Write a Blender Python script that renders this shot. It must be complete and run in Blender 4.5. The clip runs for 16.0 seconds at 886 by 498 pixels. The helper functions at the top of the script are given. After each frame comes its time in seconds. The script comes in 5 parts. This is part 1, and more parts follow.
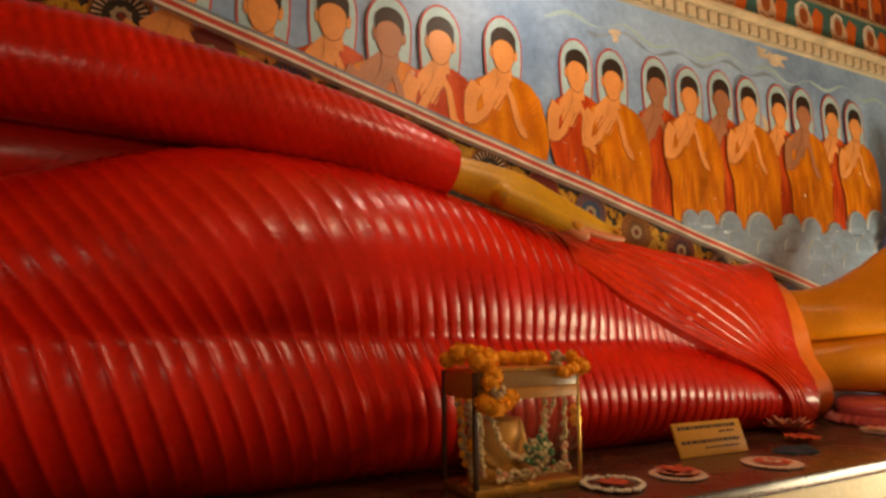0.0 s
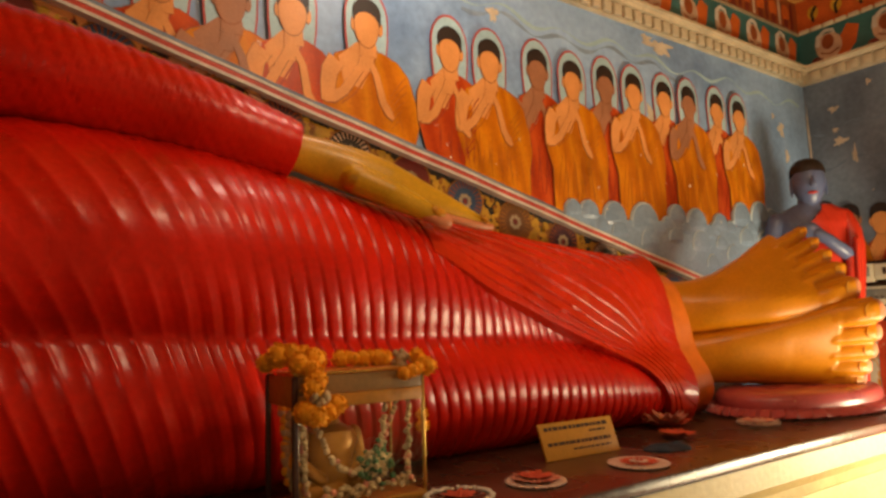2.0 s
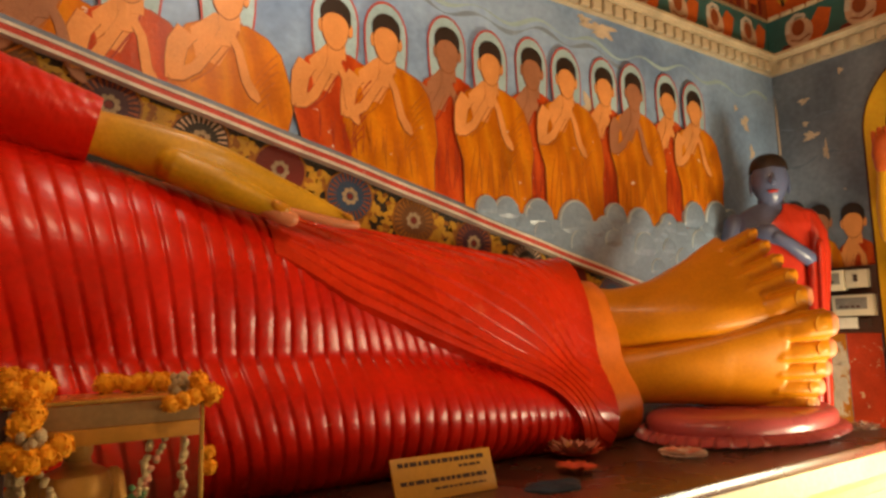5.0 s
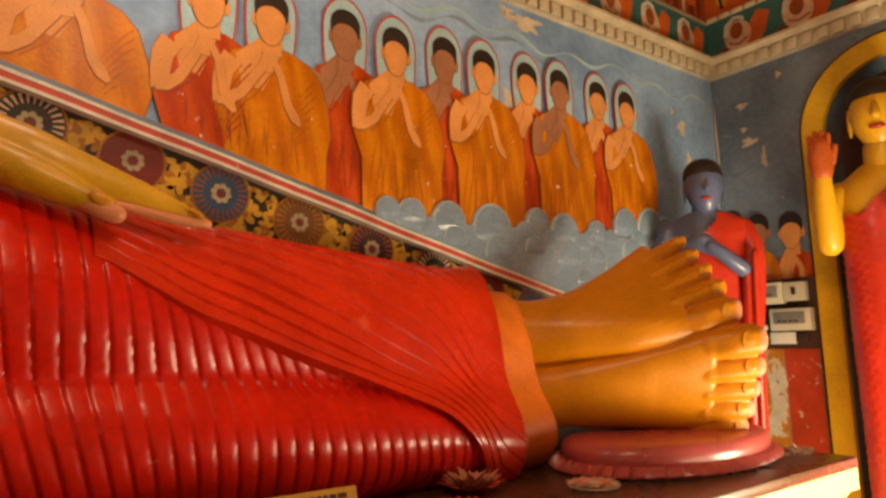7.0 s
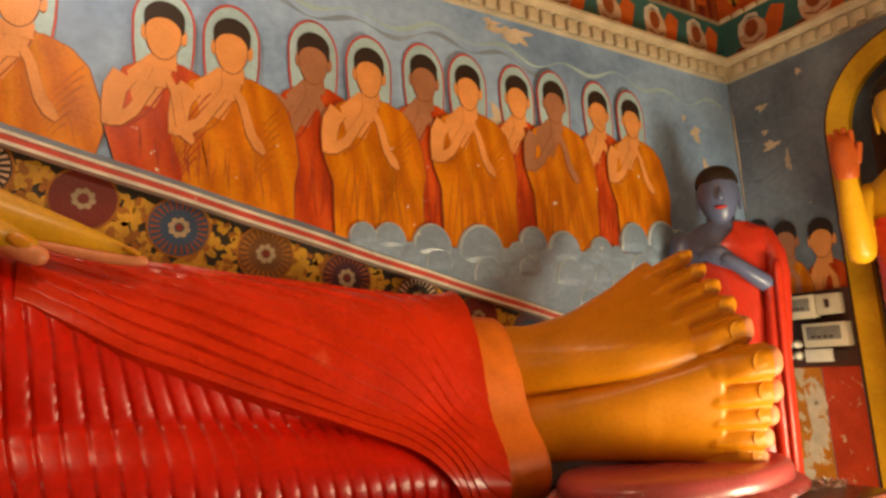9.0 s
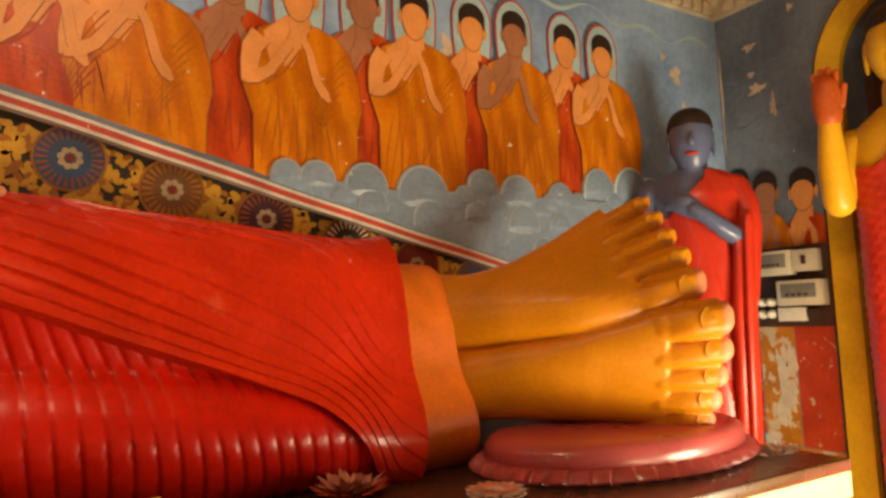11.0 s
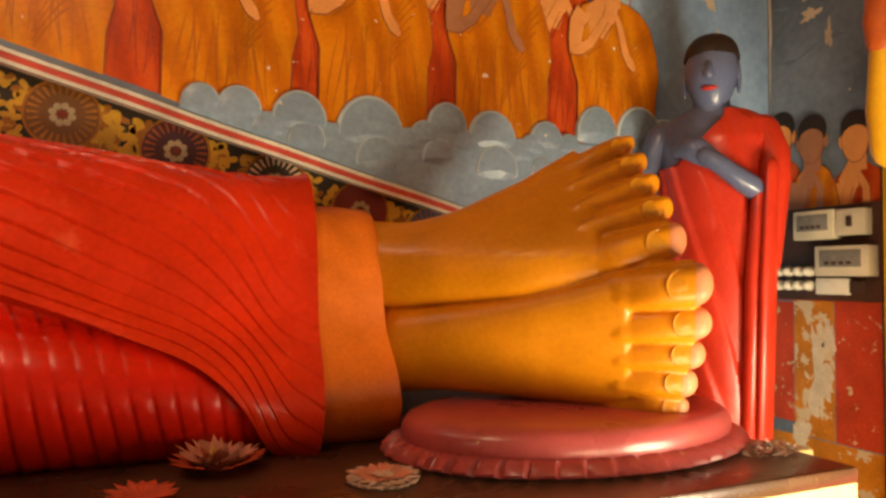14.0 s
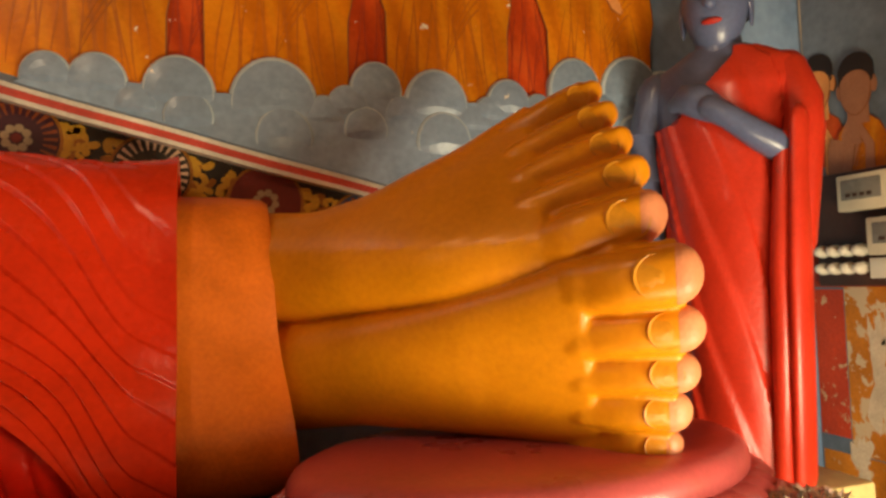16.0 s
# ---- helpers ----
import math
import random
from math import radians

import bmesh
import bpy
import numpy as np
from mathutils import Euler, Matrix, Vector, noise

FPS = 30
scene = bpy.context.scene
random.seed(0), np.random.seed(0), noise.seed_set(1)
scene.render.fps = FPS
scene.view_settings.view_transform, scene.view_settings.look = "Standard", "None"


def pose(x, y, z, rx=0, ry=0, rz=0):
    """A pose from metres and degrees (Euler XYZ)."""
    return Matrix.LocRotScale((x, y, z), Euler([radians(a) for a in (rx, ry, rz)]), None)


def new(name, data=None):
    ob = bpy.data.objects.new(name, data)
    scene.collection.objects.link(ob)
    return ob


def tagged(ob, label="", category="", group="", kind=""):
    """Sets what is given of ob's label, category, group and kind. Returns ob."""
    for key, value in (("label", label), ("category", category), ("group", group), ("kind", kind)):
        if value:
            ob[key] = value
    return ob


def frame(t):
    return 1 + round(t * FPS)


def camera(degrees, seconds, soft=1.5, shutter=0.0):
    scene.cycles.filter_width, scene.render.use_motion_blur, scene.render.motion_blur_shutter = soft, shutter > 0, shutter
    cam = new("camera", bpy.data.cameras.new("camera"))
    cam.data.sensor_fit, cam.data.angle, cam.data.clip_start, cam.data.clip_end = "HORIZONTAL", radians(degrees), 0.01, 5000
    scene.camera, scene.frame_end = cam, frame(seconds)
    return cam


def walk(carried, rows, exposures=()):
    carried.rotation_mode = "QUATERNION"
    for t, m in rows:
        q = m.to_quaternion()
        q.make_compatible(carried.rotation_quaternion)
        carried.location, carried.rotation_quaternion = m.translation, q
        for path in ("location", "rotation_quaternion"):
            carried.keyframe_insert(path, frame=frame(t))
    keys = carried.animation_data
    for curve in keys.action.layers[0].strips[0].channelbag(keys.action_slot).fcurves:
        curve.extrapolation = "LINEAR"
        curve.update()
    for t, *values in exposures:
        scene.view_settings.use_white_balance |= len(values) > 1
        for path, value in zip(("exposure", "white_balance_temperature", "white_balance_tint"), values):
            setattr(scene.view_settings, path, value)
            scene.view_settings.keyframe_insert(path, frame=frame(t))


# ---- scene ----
cam = camera(67.7, 16.0, soft=2.8)
METRES, EYE, TILT, LEAN, TURN = 4.0, 1.5, 6.94, 0.55, -28.56
ROWS = [
    (0.0, 0.0, 0.0, 0.0, -0.0, -0.0, -0.0),
    (0.5, 0.0295, 0.0111, -0.0008, -3.04, -0.58, -0.15),
    (1.0, 0.0466, 0.0302, -0.0075, -4.87, -0.18, -0.38),
    (1.5, 0.0639, 0.0509, -0.0099, -5.96, 0.31, 0.12),
    (2.0, 0.0812, 0.0663, -0.0118, -6.35, -0.02, 0.47),
    (2.5, 0.1087, 0.0826, -0.0125, -5.48, 0.79, -0.16),
    (3.0, 0.1379, 0.0929, -0.0075, -5.13, 0.94, -1.03),
    (3.5, 0.1667, 0.1037, -0.0132, -6.84, 0.7, 0.49),
    (6.0, 0.2872, 0.1908, -0.0151, -4.69, 0.02, -0.16),
    (6.5, 0.311, 0.208, -0.0169, -7.35, 0.28, -0.64),
    (7.0, 0.3327, 0.232, -0.0208, -8.24, 1.38, -0.3),
    (7.5, 0.3508, 0.2489, -0.0221, -7.68, 0.37, 0.78),
    (8.0, 0.3754, 0.2586, -0.0197, -3.97, 1.6, 0.63),
    (8.5, 0.398, 0.2613, -0.0117, -2.45, 2.36, 0.5),
    (9.0, 0.421, 0.2647, -0.0172, -3.57, 3.36, 1.96),
    (9.5, 0.4369, 0.2764, -0.0216, -5.08, 2.41, 1.08),
    (12.0, 0.5595, 0.3471, -0.0349, -0.59, -1.93, 0.18),
    (12.5, 0.5772, 0.3665, -0.0396, -0.46, -2.27, -0.57),
    (13.0, 0.5976, 0.3902, -0.0406, -0.03, -1.66, 0.3),
    (13.5, 0.6205, 0.4062, -0.0448, 1.47, -2.63, 1.17),
    (14.0, 0.6529, 0.4191, -0.0435, 4.74, -4.24, -0.88),
    (14.5, 0.6784, 0.4284, -0.0425, 4.32, -4.31, -0.19),
    (15.0, 0.6979, 0.4552, -0.0491, 3.66, -4.15, -0.27),
]
def held(x, y, z, yaw, pitch, roll):
    return pose(x, y, z, 0, 0, yaw) @ pose(0, 0, 0, 90 + pitch) @ pose(0, 0, 0, 0, 0, roll)


path = [(t, pose(0, 0, EYE, TILT, LEAN, TURN) @ pose(METRES * x, METRES * y, METRES * z, 90 + pitch, roll, yaw)) for t, x, y, z, yaw, pitch, roll in ROWS]
path += [(15.5, held(3.533, 0.456, 1.511, -22.11, 3.62, 0.43)), (16.0, held(3.693, 0.605, 1.503, -19.56, 2.86, -1.78))]
walk(cam, path, exposures=[(0.0, 0.14), (2.0, 0.08), (7.0, 0.14), (12.0, 0.11), (14.5, 0.13), (16.0, -0.09)])

# ---- light ----
world = bpy.data.worlds.new("world")
scene.world = world
world.use_nodes = True
world.node_tree.nodes["Background"].inputs[0].default_value = (1.0, 0.78, 0.55, 1)
world.node_tree.nodes["Background"].inputs[1].default_value = 0.05


def lamp(name, place, watts, colour, radius):
    data = bpy.data.lights.new(name, "POINT")
    data.energy, data.color, data.shadow_soft_size = watts, colour, radius
    ob = new(name, data)
    ob.location = place
    return ob


lamp("hall_bulb_light", (2.3, 0.30, 3.75), 72, (1.0, 0.75, 0.48), 0.10)
lamp("mural_bulb_light", (1.95, 2.14, 3.46), 22, (1.0, 0.82, 0.62), 0.08)
# added fill light from the left; no doorway or bulb stands there
lamp("left_fill_light", (-0.6, -1.2, 2.3), 27, (1.0, 0.76, 0.52), 0.15)
lamp("floor_lamp_light", (4.55, 0.68, 0.45), 104, (1.0, 0.80, 0.46), 0.36)
lamp("niche_lamp_light", (5.38, 0.74, 0.72), 200, (1.0, 0.84, 0.54), 0.32)

WALL, END, LEDGE, CEIL = 2.81, 6.20, 0.94, 4.22

# ---- materials ----


def paint(name, colour, rough=0.4, vary=0.25, scale=6.0, bump=0.15, chips=0.0, chip_colour=(0.72, 0.66, 0.55), chip_scale=14.0, second=None, coat=0.0, metal=0.0, spec=0.3, chip_soft=0.02, folds=None):
    """Brushed paint: broad stains, fine grain, optional flaked chips that show the plaster; on the flap they also paint
    a sheen.
    """
    m = bpy.data.materials.new(name)
    m.use_nodes = True
    nt = m.node_tree
    nd, ln = nt.nodes, nt.links
    b = nd["Principled BSDF"]
    tc = nd.new("ShaderNodeTexCoord")
    big, fine = nd.new("ShaderNodeTexNoise"), nd.new("ShaderNodeTexNoise")
    big.inputs["Scale"].default_value, big.inputs["Detail"].default_value = scale, 5
    fine.inputs["Scale"].default_value, fine.inputs["Detail"].default_value = scale * 14, 3
    for n in (big, fine):
        ln.new(tc.outputs["Object"], n.inputs["Vector"])
    dark = [c * (1 - vary) for c in colour]
    light = [min(1, c * (1 + vary * 0.5)) for c in (second or colour)]
    ramp = nd.new("ShaderNodeValToRGB")
    ramp.color_ramp.elements[0].position, ramp.color_ramp.elements[1].position = 0.3, 0.72
    ramp.color_ramp.elements[0].color, ramp.color_ramp.elements[1].color = (*dark, 1), (*light, 1)
    ln.new(big.outputs["Fac"], ramp.inputs["Fac"])
    mix = nd.new("ShaderNodeMix")
    mix.data_type, mix.blend_type = "RGBA", "OVERLAY"
    mix.inputs[0].default_value = 0.35 * min(1, vary * 3)
    ln.new(ramp.outputs["Color"], mix.inputs[6])
    ln.new(fine.outputs["Fac"], mix.inputs[7])
    out = mix.outputs[2]
    if folds:
        # brushed drapery: flowing darker and lighter streaks down the cloth
        shade, light_fold, period = folds
        wave = nd.new("ShaderNodeTexWave")
        wave.bands_direction = "DIAGONAL"
        wave.inputs["Scale"].default_value, wave.inputs["Distortion"].default_value = period, 7.0
        wave.inputs["Detail"].default_value, wave.inputs["Detail Scale"].default_value = 2.0, 0.8
        squash = nd.new("ShaderNodeMapping")
        squash.inputs["Scale"].default_value = (1.0, 1.0, 0.28)
        ln.new(tc.outputs["Object"], squash.inputs["Vector"])
        ln.new(squash.outputs["Vector"], wave.inputs["Vector"])
        streak = nd.new("ShaderNodeValToRGB")
        streak.color_ramp.elements[0].position, streak.color_ramp.elements[1].position = 0.05, 0.5
        streak.color_ramp.elements[0].color, streak.color_ramp.elements[1].color = (0.42, 0.42, 0.42, 1), (0, 0, 0, 1)
        ln.new(wave.outputs["Fac"], streak.inputs["Fac"])
        fold_mix = nd.new("ShaderNodeMix")
        fold_mix.data_type = "RGBA"
        ln.new(streak.outputs["Color"], fold_mix.inputs[0])
        ln.new(out, fold_mix.inputs[6])
        fold_mix.inputs[7].default_value = (*shade, 1)
        top_light = nd.new("ShaderNodeValToRGB")
        top_light.color_ramp.elements[0].position, top_light.color_ramp.elements[1].position = 0.72, 1.0
        top_light.color_ramp.elements[0].color, top_light.color_ramp.elements[1].color = (0, 0, 0, 1), (0.3, 0.3, 0.3, 1)
        ln.new(wave.outputs["Fac"], top_light.inputs["Fac"])
        lift_mix = nd.new("ShaderNodeMix")
        lift_mix.data_type = "RGBA"
        ln.new(top_light.outputs["Color"], lift_mix.inputs[0])
        ln.new(fold_mix.outputs[2], lift_mix.inputs[6])
        lift_mix.inputs[7].default_value = (*light_fold, 1)
        out = lift_mix.outputs[2]
    if chips > 0:
        chip = nd.new("ShaderNodeTexNoise")
        chip.inputs["Scale"].default_value, chip.inputs["Detail"].default_value = chip_scale, 6
        chip.inputs["Roughness"].default_value = 0.65
        ln.new(tc.outputs["Object"], chip.inputs["Vector"])
        edge = nd.new("ShaderNodeMapRange")
        edge.inputs["From Min"].default_value, edge.inputs["From Max"].default_value = 0.72 - chips * 0.2, 0.72 - chips * 0.2 + chip_soft
        ln.new(chip.outputs["Fac"], edge.inputs["Value"])
        mix2 = nd.new("ShaderNodeMix")
        mix2.data_type = "RGBA"
        ln.new(edge.outputs["Result"], mix2.inputs[0])
        ln.new(out, mix2.inputs[6])
        mix2.inputs[7].default_value = (*chip_colour, 1)
        out = mix2.outputs[2]
    ln.new(out, b.inputs["Base Color"])
    rr = nd.new("ShaderNodeMapRange")
    rr.inputs["To Min"].default_value, rr.inputs["To Max"].default_value = max(0.05, rough - 0.1), rough + 0.14
    ln.new(big.outputs["Fac"], rr.inputs["Value"])
    ln.new(rr.outputs["Result"], b.inputs["Roughness"])
    bp = nd.new("ShaderNodeBump")
    bp.inputs["Strength"].default_value, bp.inputs["Distance"].default_value = bump, 0.01
    ln.new(fine.outputs["Fac"], bp.inputs["Height"])
    ln.new(bp.outputs["Normal"], b.inputs["Normal"])
    b.inputs["Coat Weight"].default_value, b.inputs["Coat Roughness"].default_value = coat, 0.18
    b.inputs["Metallic"].default_value = metal
    b.inputs["Specular IOR Level"].default_value = spec
    return m


M = {}
M["red_robe"] = paint("red_robe_paint", (0.56, 0.010, 0.002), 0.27, 0.25, 3.0, 0.12, chips=0.05, chip_colour=(0.58, 0.10, 0.05), chip_scale=9, coat=0.10, spec=0.22)
# soft pale blotches: worn paint plus a glossy highlight put into the colour
M["red_flap"] = paint("red_flap_paint", (0.57, 0.024, 0.004), 0.25, 0.22, 4.0, 0.12, chips=0.42, chip_colour=(0.64, 0.10, 0.04), chip_scale=3.0, chip_soft=0.14, coat=0.10, spec=0.22)
M["gold"] = paint("golden_skin_paint", (0.63, 0.228, 0.003), 0.36, 0.2, 4.0, 0.08, coat=0.08, spec=0.3)
M["orange_band"] = paint("orange_undergarment_paint", (0.60, 0.135, 0.009), 0.36, 0.25, 6.0, 0.15)
M["toe_pink"] = paint("pink_toe_paint", (0.60, 0.22, 0.10), 0.4, 0.2, 8.0)
M["nail"] = paint("nail_paint", (0.54, 0.22, 0.012), 0.3, 0.15, 8.0)
M["pink"] = paint("pink_cushion_paint", (0.42, 0.075, 0.075), 0.28, 0.2, 5.0, 0.08, chips=0.12, chip_colour=(0.6, 0.42, 0.2), coat=0.3)
M["sky"] = paint("sky_blue_mural_paint", (0.175, 0.295, 0.53), 0.40, 0.28, 1.6, 0.15, chips=0.12, chip_scale=5, second=(0.29, 0.42, 0.63))
M["greywall"] = paint("grey_blue_wall_paint", (0.13, 0.17, 0.235), 0.42, 0.32, 1.8, 0.2, chips=0.2, chip_scale=5, chip_colour=(0.5, 0.4, 0.32), second=(0.17, 0.21, 0.27))
M["cloud"] = paint("painted_cloud", (0.225, 0.30, 0.41), 0.24, 0.25, 3.0, chips=0.12, chip_scale=16)
M["cloud_edge"] = paint("painted_cloud_edge", (0.42, 0.51, 0.58), 0.24, 0.2, 5.0)
M["halo"] = paint("painted_halo", (0.34, 0.49, 0.55), 0.45, 0.2, 4.0)
M["halo_rim"] = paint("painted_halo_rim", (0.42, 0.06, 0.05), 0.5, 0.3, 6.0)
M["skin_a"] = paint("painted_skin_light", (0.68, 0.28, 0.085), 0.34, 0.2, 6.0, spec=0.18)
M["skin_b"] = paint("painted_skin_dark", (0.36, 0.15, 0.075), 0.42, 0.2, 6.0)
M["worn_red"] = paint("worn_red_mural", (0.50, 0.05, 0.012), 0.42, 0.3, 5.0, 0.3, chips=0.55, chip_scale=13, chip_colour=(0.55, 0.36, 0.2))
M["worn_saffron"] = paint("worn_saffron_mural", (0.56, 0.19, 0.01), 0.45, 0.35, 5.0, 0.3, chips=0.85, chip_scale=8, chip_colour=(0.58, 0.44, 0.28))
M["hand"] = paint("yellow_hand_paint", (0.52, 0.27, 0.008), 0.38, 0.22, 5.0, 0.08, coat=0.08)
M["statue_gold"] = paint("yellow_gold_statue_paint", (0.66, 0.34, 0.010), 0.36, 0.18, 5.0, 0.08, coat=0.1)
M["line"] = paint("brown_outline_paint", (0.27, 0.085, 0.025), 0.5, 0.25, 6.0)
M["hair"] = paint("painted_hair", (0.025, 0.015, 0.012), 0.5, 0.3, 8.0)
M["saffron"] = paint("painted_saffron_robe", (0.58, 0.17, 0.004), 0.30, 0.3, 4.0, chips=0.24, chip_scale=18, folds=((0.36, 0.075, 0.003), (0.66, 0.27, 0.01), 4.6), spec=0.16)
M["saffron_dark"] = paint("painted_saffron_fold", (0.42, 0.11, 0.004), 0.42, 0.3, 4.0)
M["russet"] = paint("painted_russet_robe", (0.50, 0.060, 0.008), 0.30, 0.3, 4.0, chips=0.22, chip_scale=18, folds=((0.27, 0.020, 0.005), (0.60, 0.12, 0.02), 4.6), spec=0.16)
M["russet_dark"] = paint("painted_russet_fold", (0.34, 0.036, 0.008), 0.42, 0.3, 4.0)
M["black"] = paint("black_border_ground", (0.025, 0.018, 0.012), 0.45, 0.3, 5.0)
M["leaf"] = paint("yellow_scroll_paint", (0.52, 0.28, 0.02), 0.45, 0.35, 9.0)
M["leaf_dark"] = paint("ochre_scroll_paint", (0.30, 0.11, 0.01), 0.45, 0.35, 9.0)
M["med_red"] = paint("medallion_red", (0.15, 0.018, 0.012), 0.45)
M["med_blue"] = paint("medallion_blue", (0.03, 0.06, 0.12), 0.45)
M["med_brown"] = paint("medallion_brown", (0.14, 0.055, 0.015), 0.45)
M["med_purple"] = paint("medallion_purple", (0.05, 0.012, 0.02), 0.45)
M["cream"] = paint("cream_paint", (0.60, 0.50, 0.34), 0.5, 0.25, 6.0, chips=0.1, chip_colour=(0.3, 0.2, 0.12))
M["cream_dark"] = paint("grimy_cream_paint", (0.34, 0.26, 0.16), 0.55, 0.3, 6.0)
M["stripe_red"] = paint("stripe_red", (0.48, 0.06, 0.04), 0.42, 0.3, 7.0, chips=0.12, chip_scale=20)
M["stripe_white"] = paint("stripe_white", (0.60, 0.55, 0.48), 0.42, 0.3, 7.0)
M["stripe_blue"] = paint("stripe_slate", (0.15, 0.20, 0.27), 0.42, 0.3, 7.0)
M["teal"] = paint("teal_frieze_paint", (0.035, 0.13, 0.13), 0.45, 0.3, 5.0)
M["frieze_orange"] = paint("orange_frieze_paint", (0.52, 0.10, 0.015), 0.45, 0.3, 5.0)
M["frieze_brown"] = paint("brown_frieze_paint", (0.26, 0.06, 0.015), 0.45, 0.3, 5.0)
M["frieze_pale"] = paint("pale_frieze_paint", (0.55, 0.36, 0.24), 0.45, 0.3, 8.0)
M["ceiling"] = paint("ochre_ceiling_paint", (0.48, 0.24, 0.05), 0.5, 0.35, 3.0)
M["ochre"] = paint("ochre_arch_paint", (0.46, 0.20, 0.025), 0.4, 0.25, 3.0)
M["yellow"] = paint("yellow_post_paint", (0.78, 0.46, 0.015), 0.4, 0.25, 3.0)
M["niche"] = paint("dark_niche_paint", (0.09, 0.035, 0.02), 0.6, 0.35, 3.0)
M["ledge_top"] = paint("dark_lacquer_ledge", (0.075, 0.032, 0.018), 0.26, 0.4, 4.0, 0.10, chips=0.22, chip_colour=(0.24, 0.16, 0.09), chip_scale=5, chip_soft=0.12, coat=0.2)
M["ledge_face"] = paint("pale_yellow_ledge_paint", (0.58, 0.46, 0.20), 0.45, 0.2, 3.0)
M["floor"] = paint("worn_red_floor", (0.12, 0.03, 0.02), 0.3, 0.35, 2.0)
M["plaster"] = paint("room_plaster", (0.42, 0.32, 0.22), 0.6, 0.25, 2.0)
M["blue_skin"] = paint("slate_blue_skin_paint", (0.10, 0.125, 0.235), 0.3, 0.2, 5.0, 0.08, coat=0.3)
M["statue_red"] = paint("scarlet_robe_paint", (0.52, 0.03, 0.012), 0.34, 0.2, 5.0, coat=0.25)
M["lips"] = paint("red_lip_paint", (0.42, 0.03, 0.02), 0.4)
M["bare"] = paint("bare_plaster_patch", (0.60, 0.49, 0.36), 0.6, 0.3, 8.0, 0.4)
M["board"] = paint("dark_switchboard_wood", (0.06, 0.025, 0.015), 0.45, 0.3, 7.0)
M["plastic"] = paint("ivory_plastic", (0.62, 0.56, 0.42), 0.35, 0.12, 9.0)
M["white_plastic"] = paint("white_porcelain", (0.72, 0.68, 0.58), 0.25, 0.1, 9.0)
M["grey_plastic"] = paint("grey_meter_window", (0.20, 0.19, 0.17), 0.25, 0.15, 9.0)
M["ink"] = paint("dark_ink", (0.06, 0.03, 0.02), 0.6)
M["sign"] = paint("yellow_sign_paint", (0.52, 0.27, 0.04), 0.4, 0.15, 5.0)
M["marigold"] = paint("marigold_petals", (0.95, 0.40, 0.012), 0.7, 0.2, 30.0, 0.4)
M["jasmine"] = paint("jasmine_buds", (0.48, 0.36, 0.20), 0.6, 0.3, 30.0)
M["green"] = paint("green_leaves", (0.05, 0.13, 0.05), 0.5, 0.3, 20.0)
M["brass"] = paint("brass_gilding", (0.62, 0.36, 0.08), 0.25, 0.2, 8.0, metal=0.7)
M["lotus_pink"] = paint("faded_pink_petals", (0.55, 0.22, 0.15), 0.6, 0.3, 20.0)
M["lotus_red"] = paint("red_petals", (0.48, 0.07, 0.03), 0.6, 0.3, 20.0)
M["blue_cloth"] = paint("dark_blue_cloth", (0.02, 0.035, 0.06), 0.7, 0.3, 10.0)
M["paper"] = paint("pale_doily_paper", (0.58, 0.42, 0.34), 0.7, 0.2, 10.0)
M["silver"] = paint("silver_tinsel", (0.62, 0.58, 0.50), 0.25, 0.3, 20.0, metal=0.8)
gl = bpy.data.materials.new("case_glass")
gl.use_nodes = True
gb = gl.node_tree.nodes["Principled BSDF"]
gb.inputs["Transmission Weight"].default_value, gb.inputs["Roughness"].default_value, gb.inputs["IOR"].default_value = 1.0, 0.05, 1.3
gb.inputs["Base Color"].default_value = (0.95, 0.90, 0.78, 1)
M["glass"] = gl
M["smoky"] = paint("smoky_brown_panel", (0.26, 0.15, 0.06), 0.22, 0.2, 6.0, 0.05, coat=0.3)
M["gilt"] = paint("aged_gilt_paint", (0.42, 0.20, 0.03), 0.32, 0.3, 14.0, 0.2, metal=0.25)

# ---- mesh helpers ----


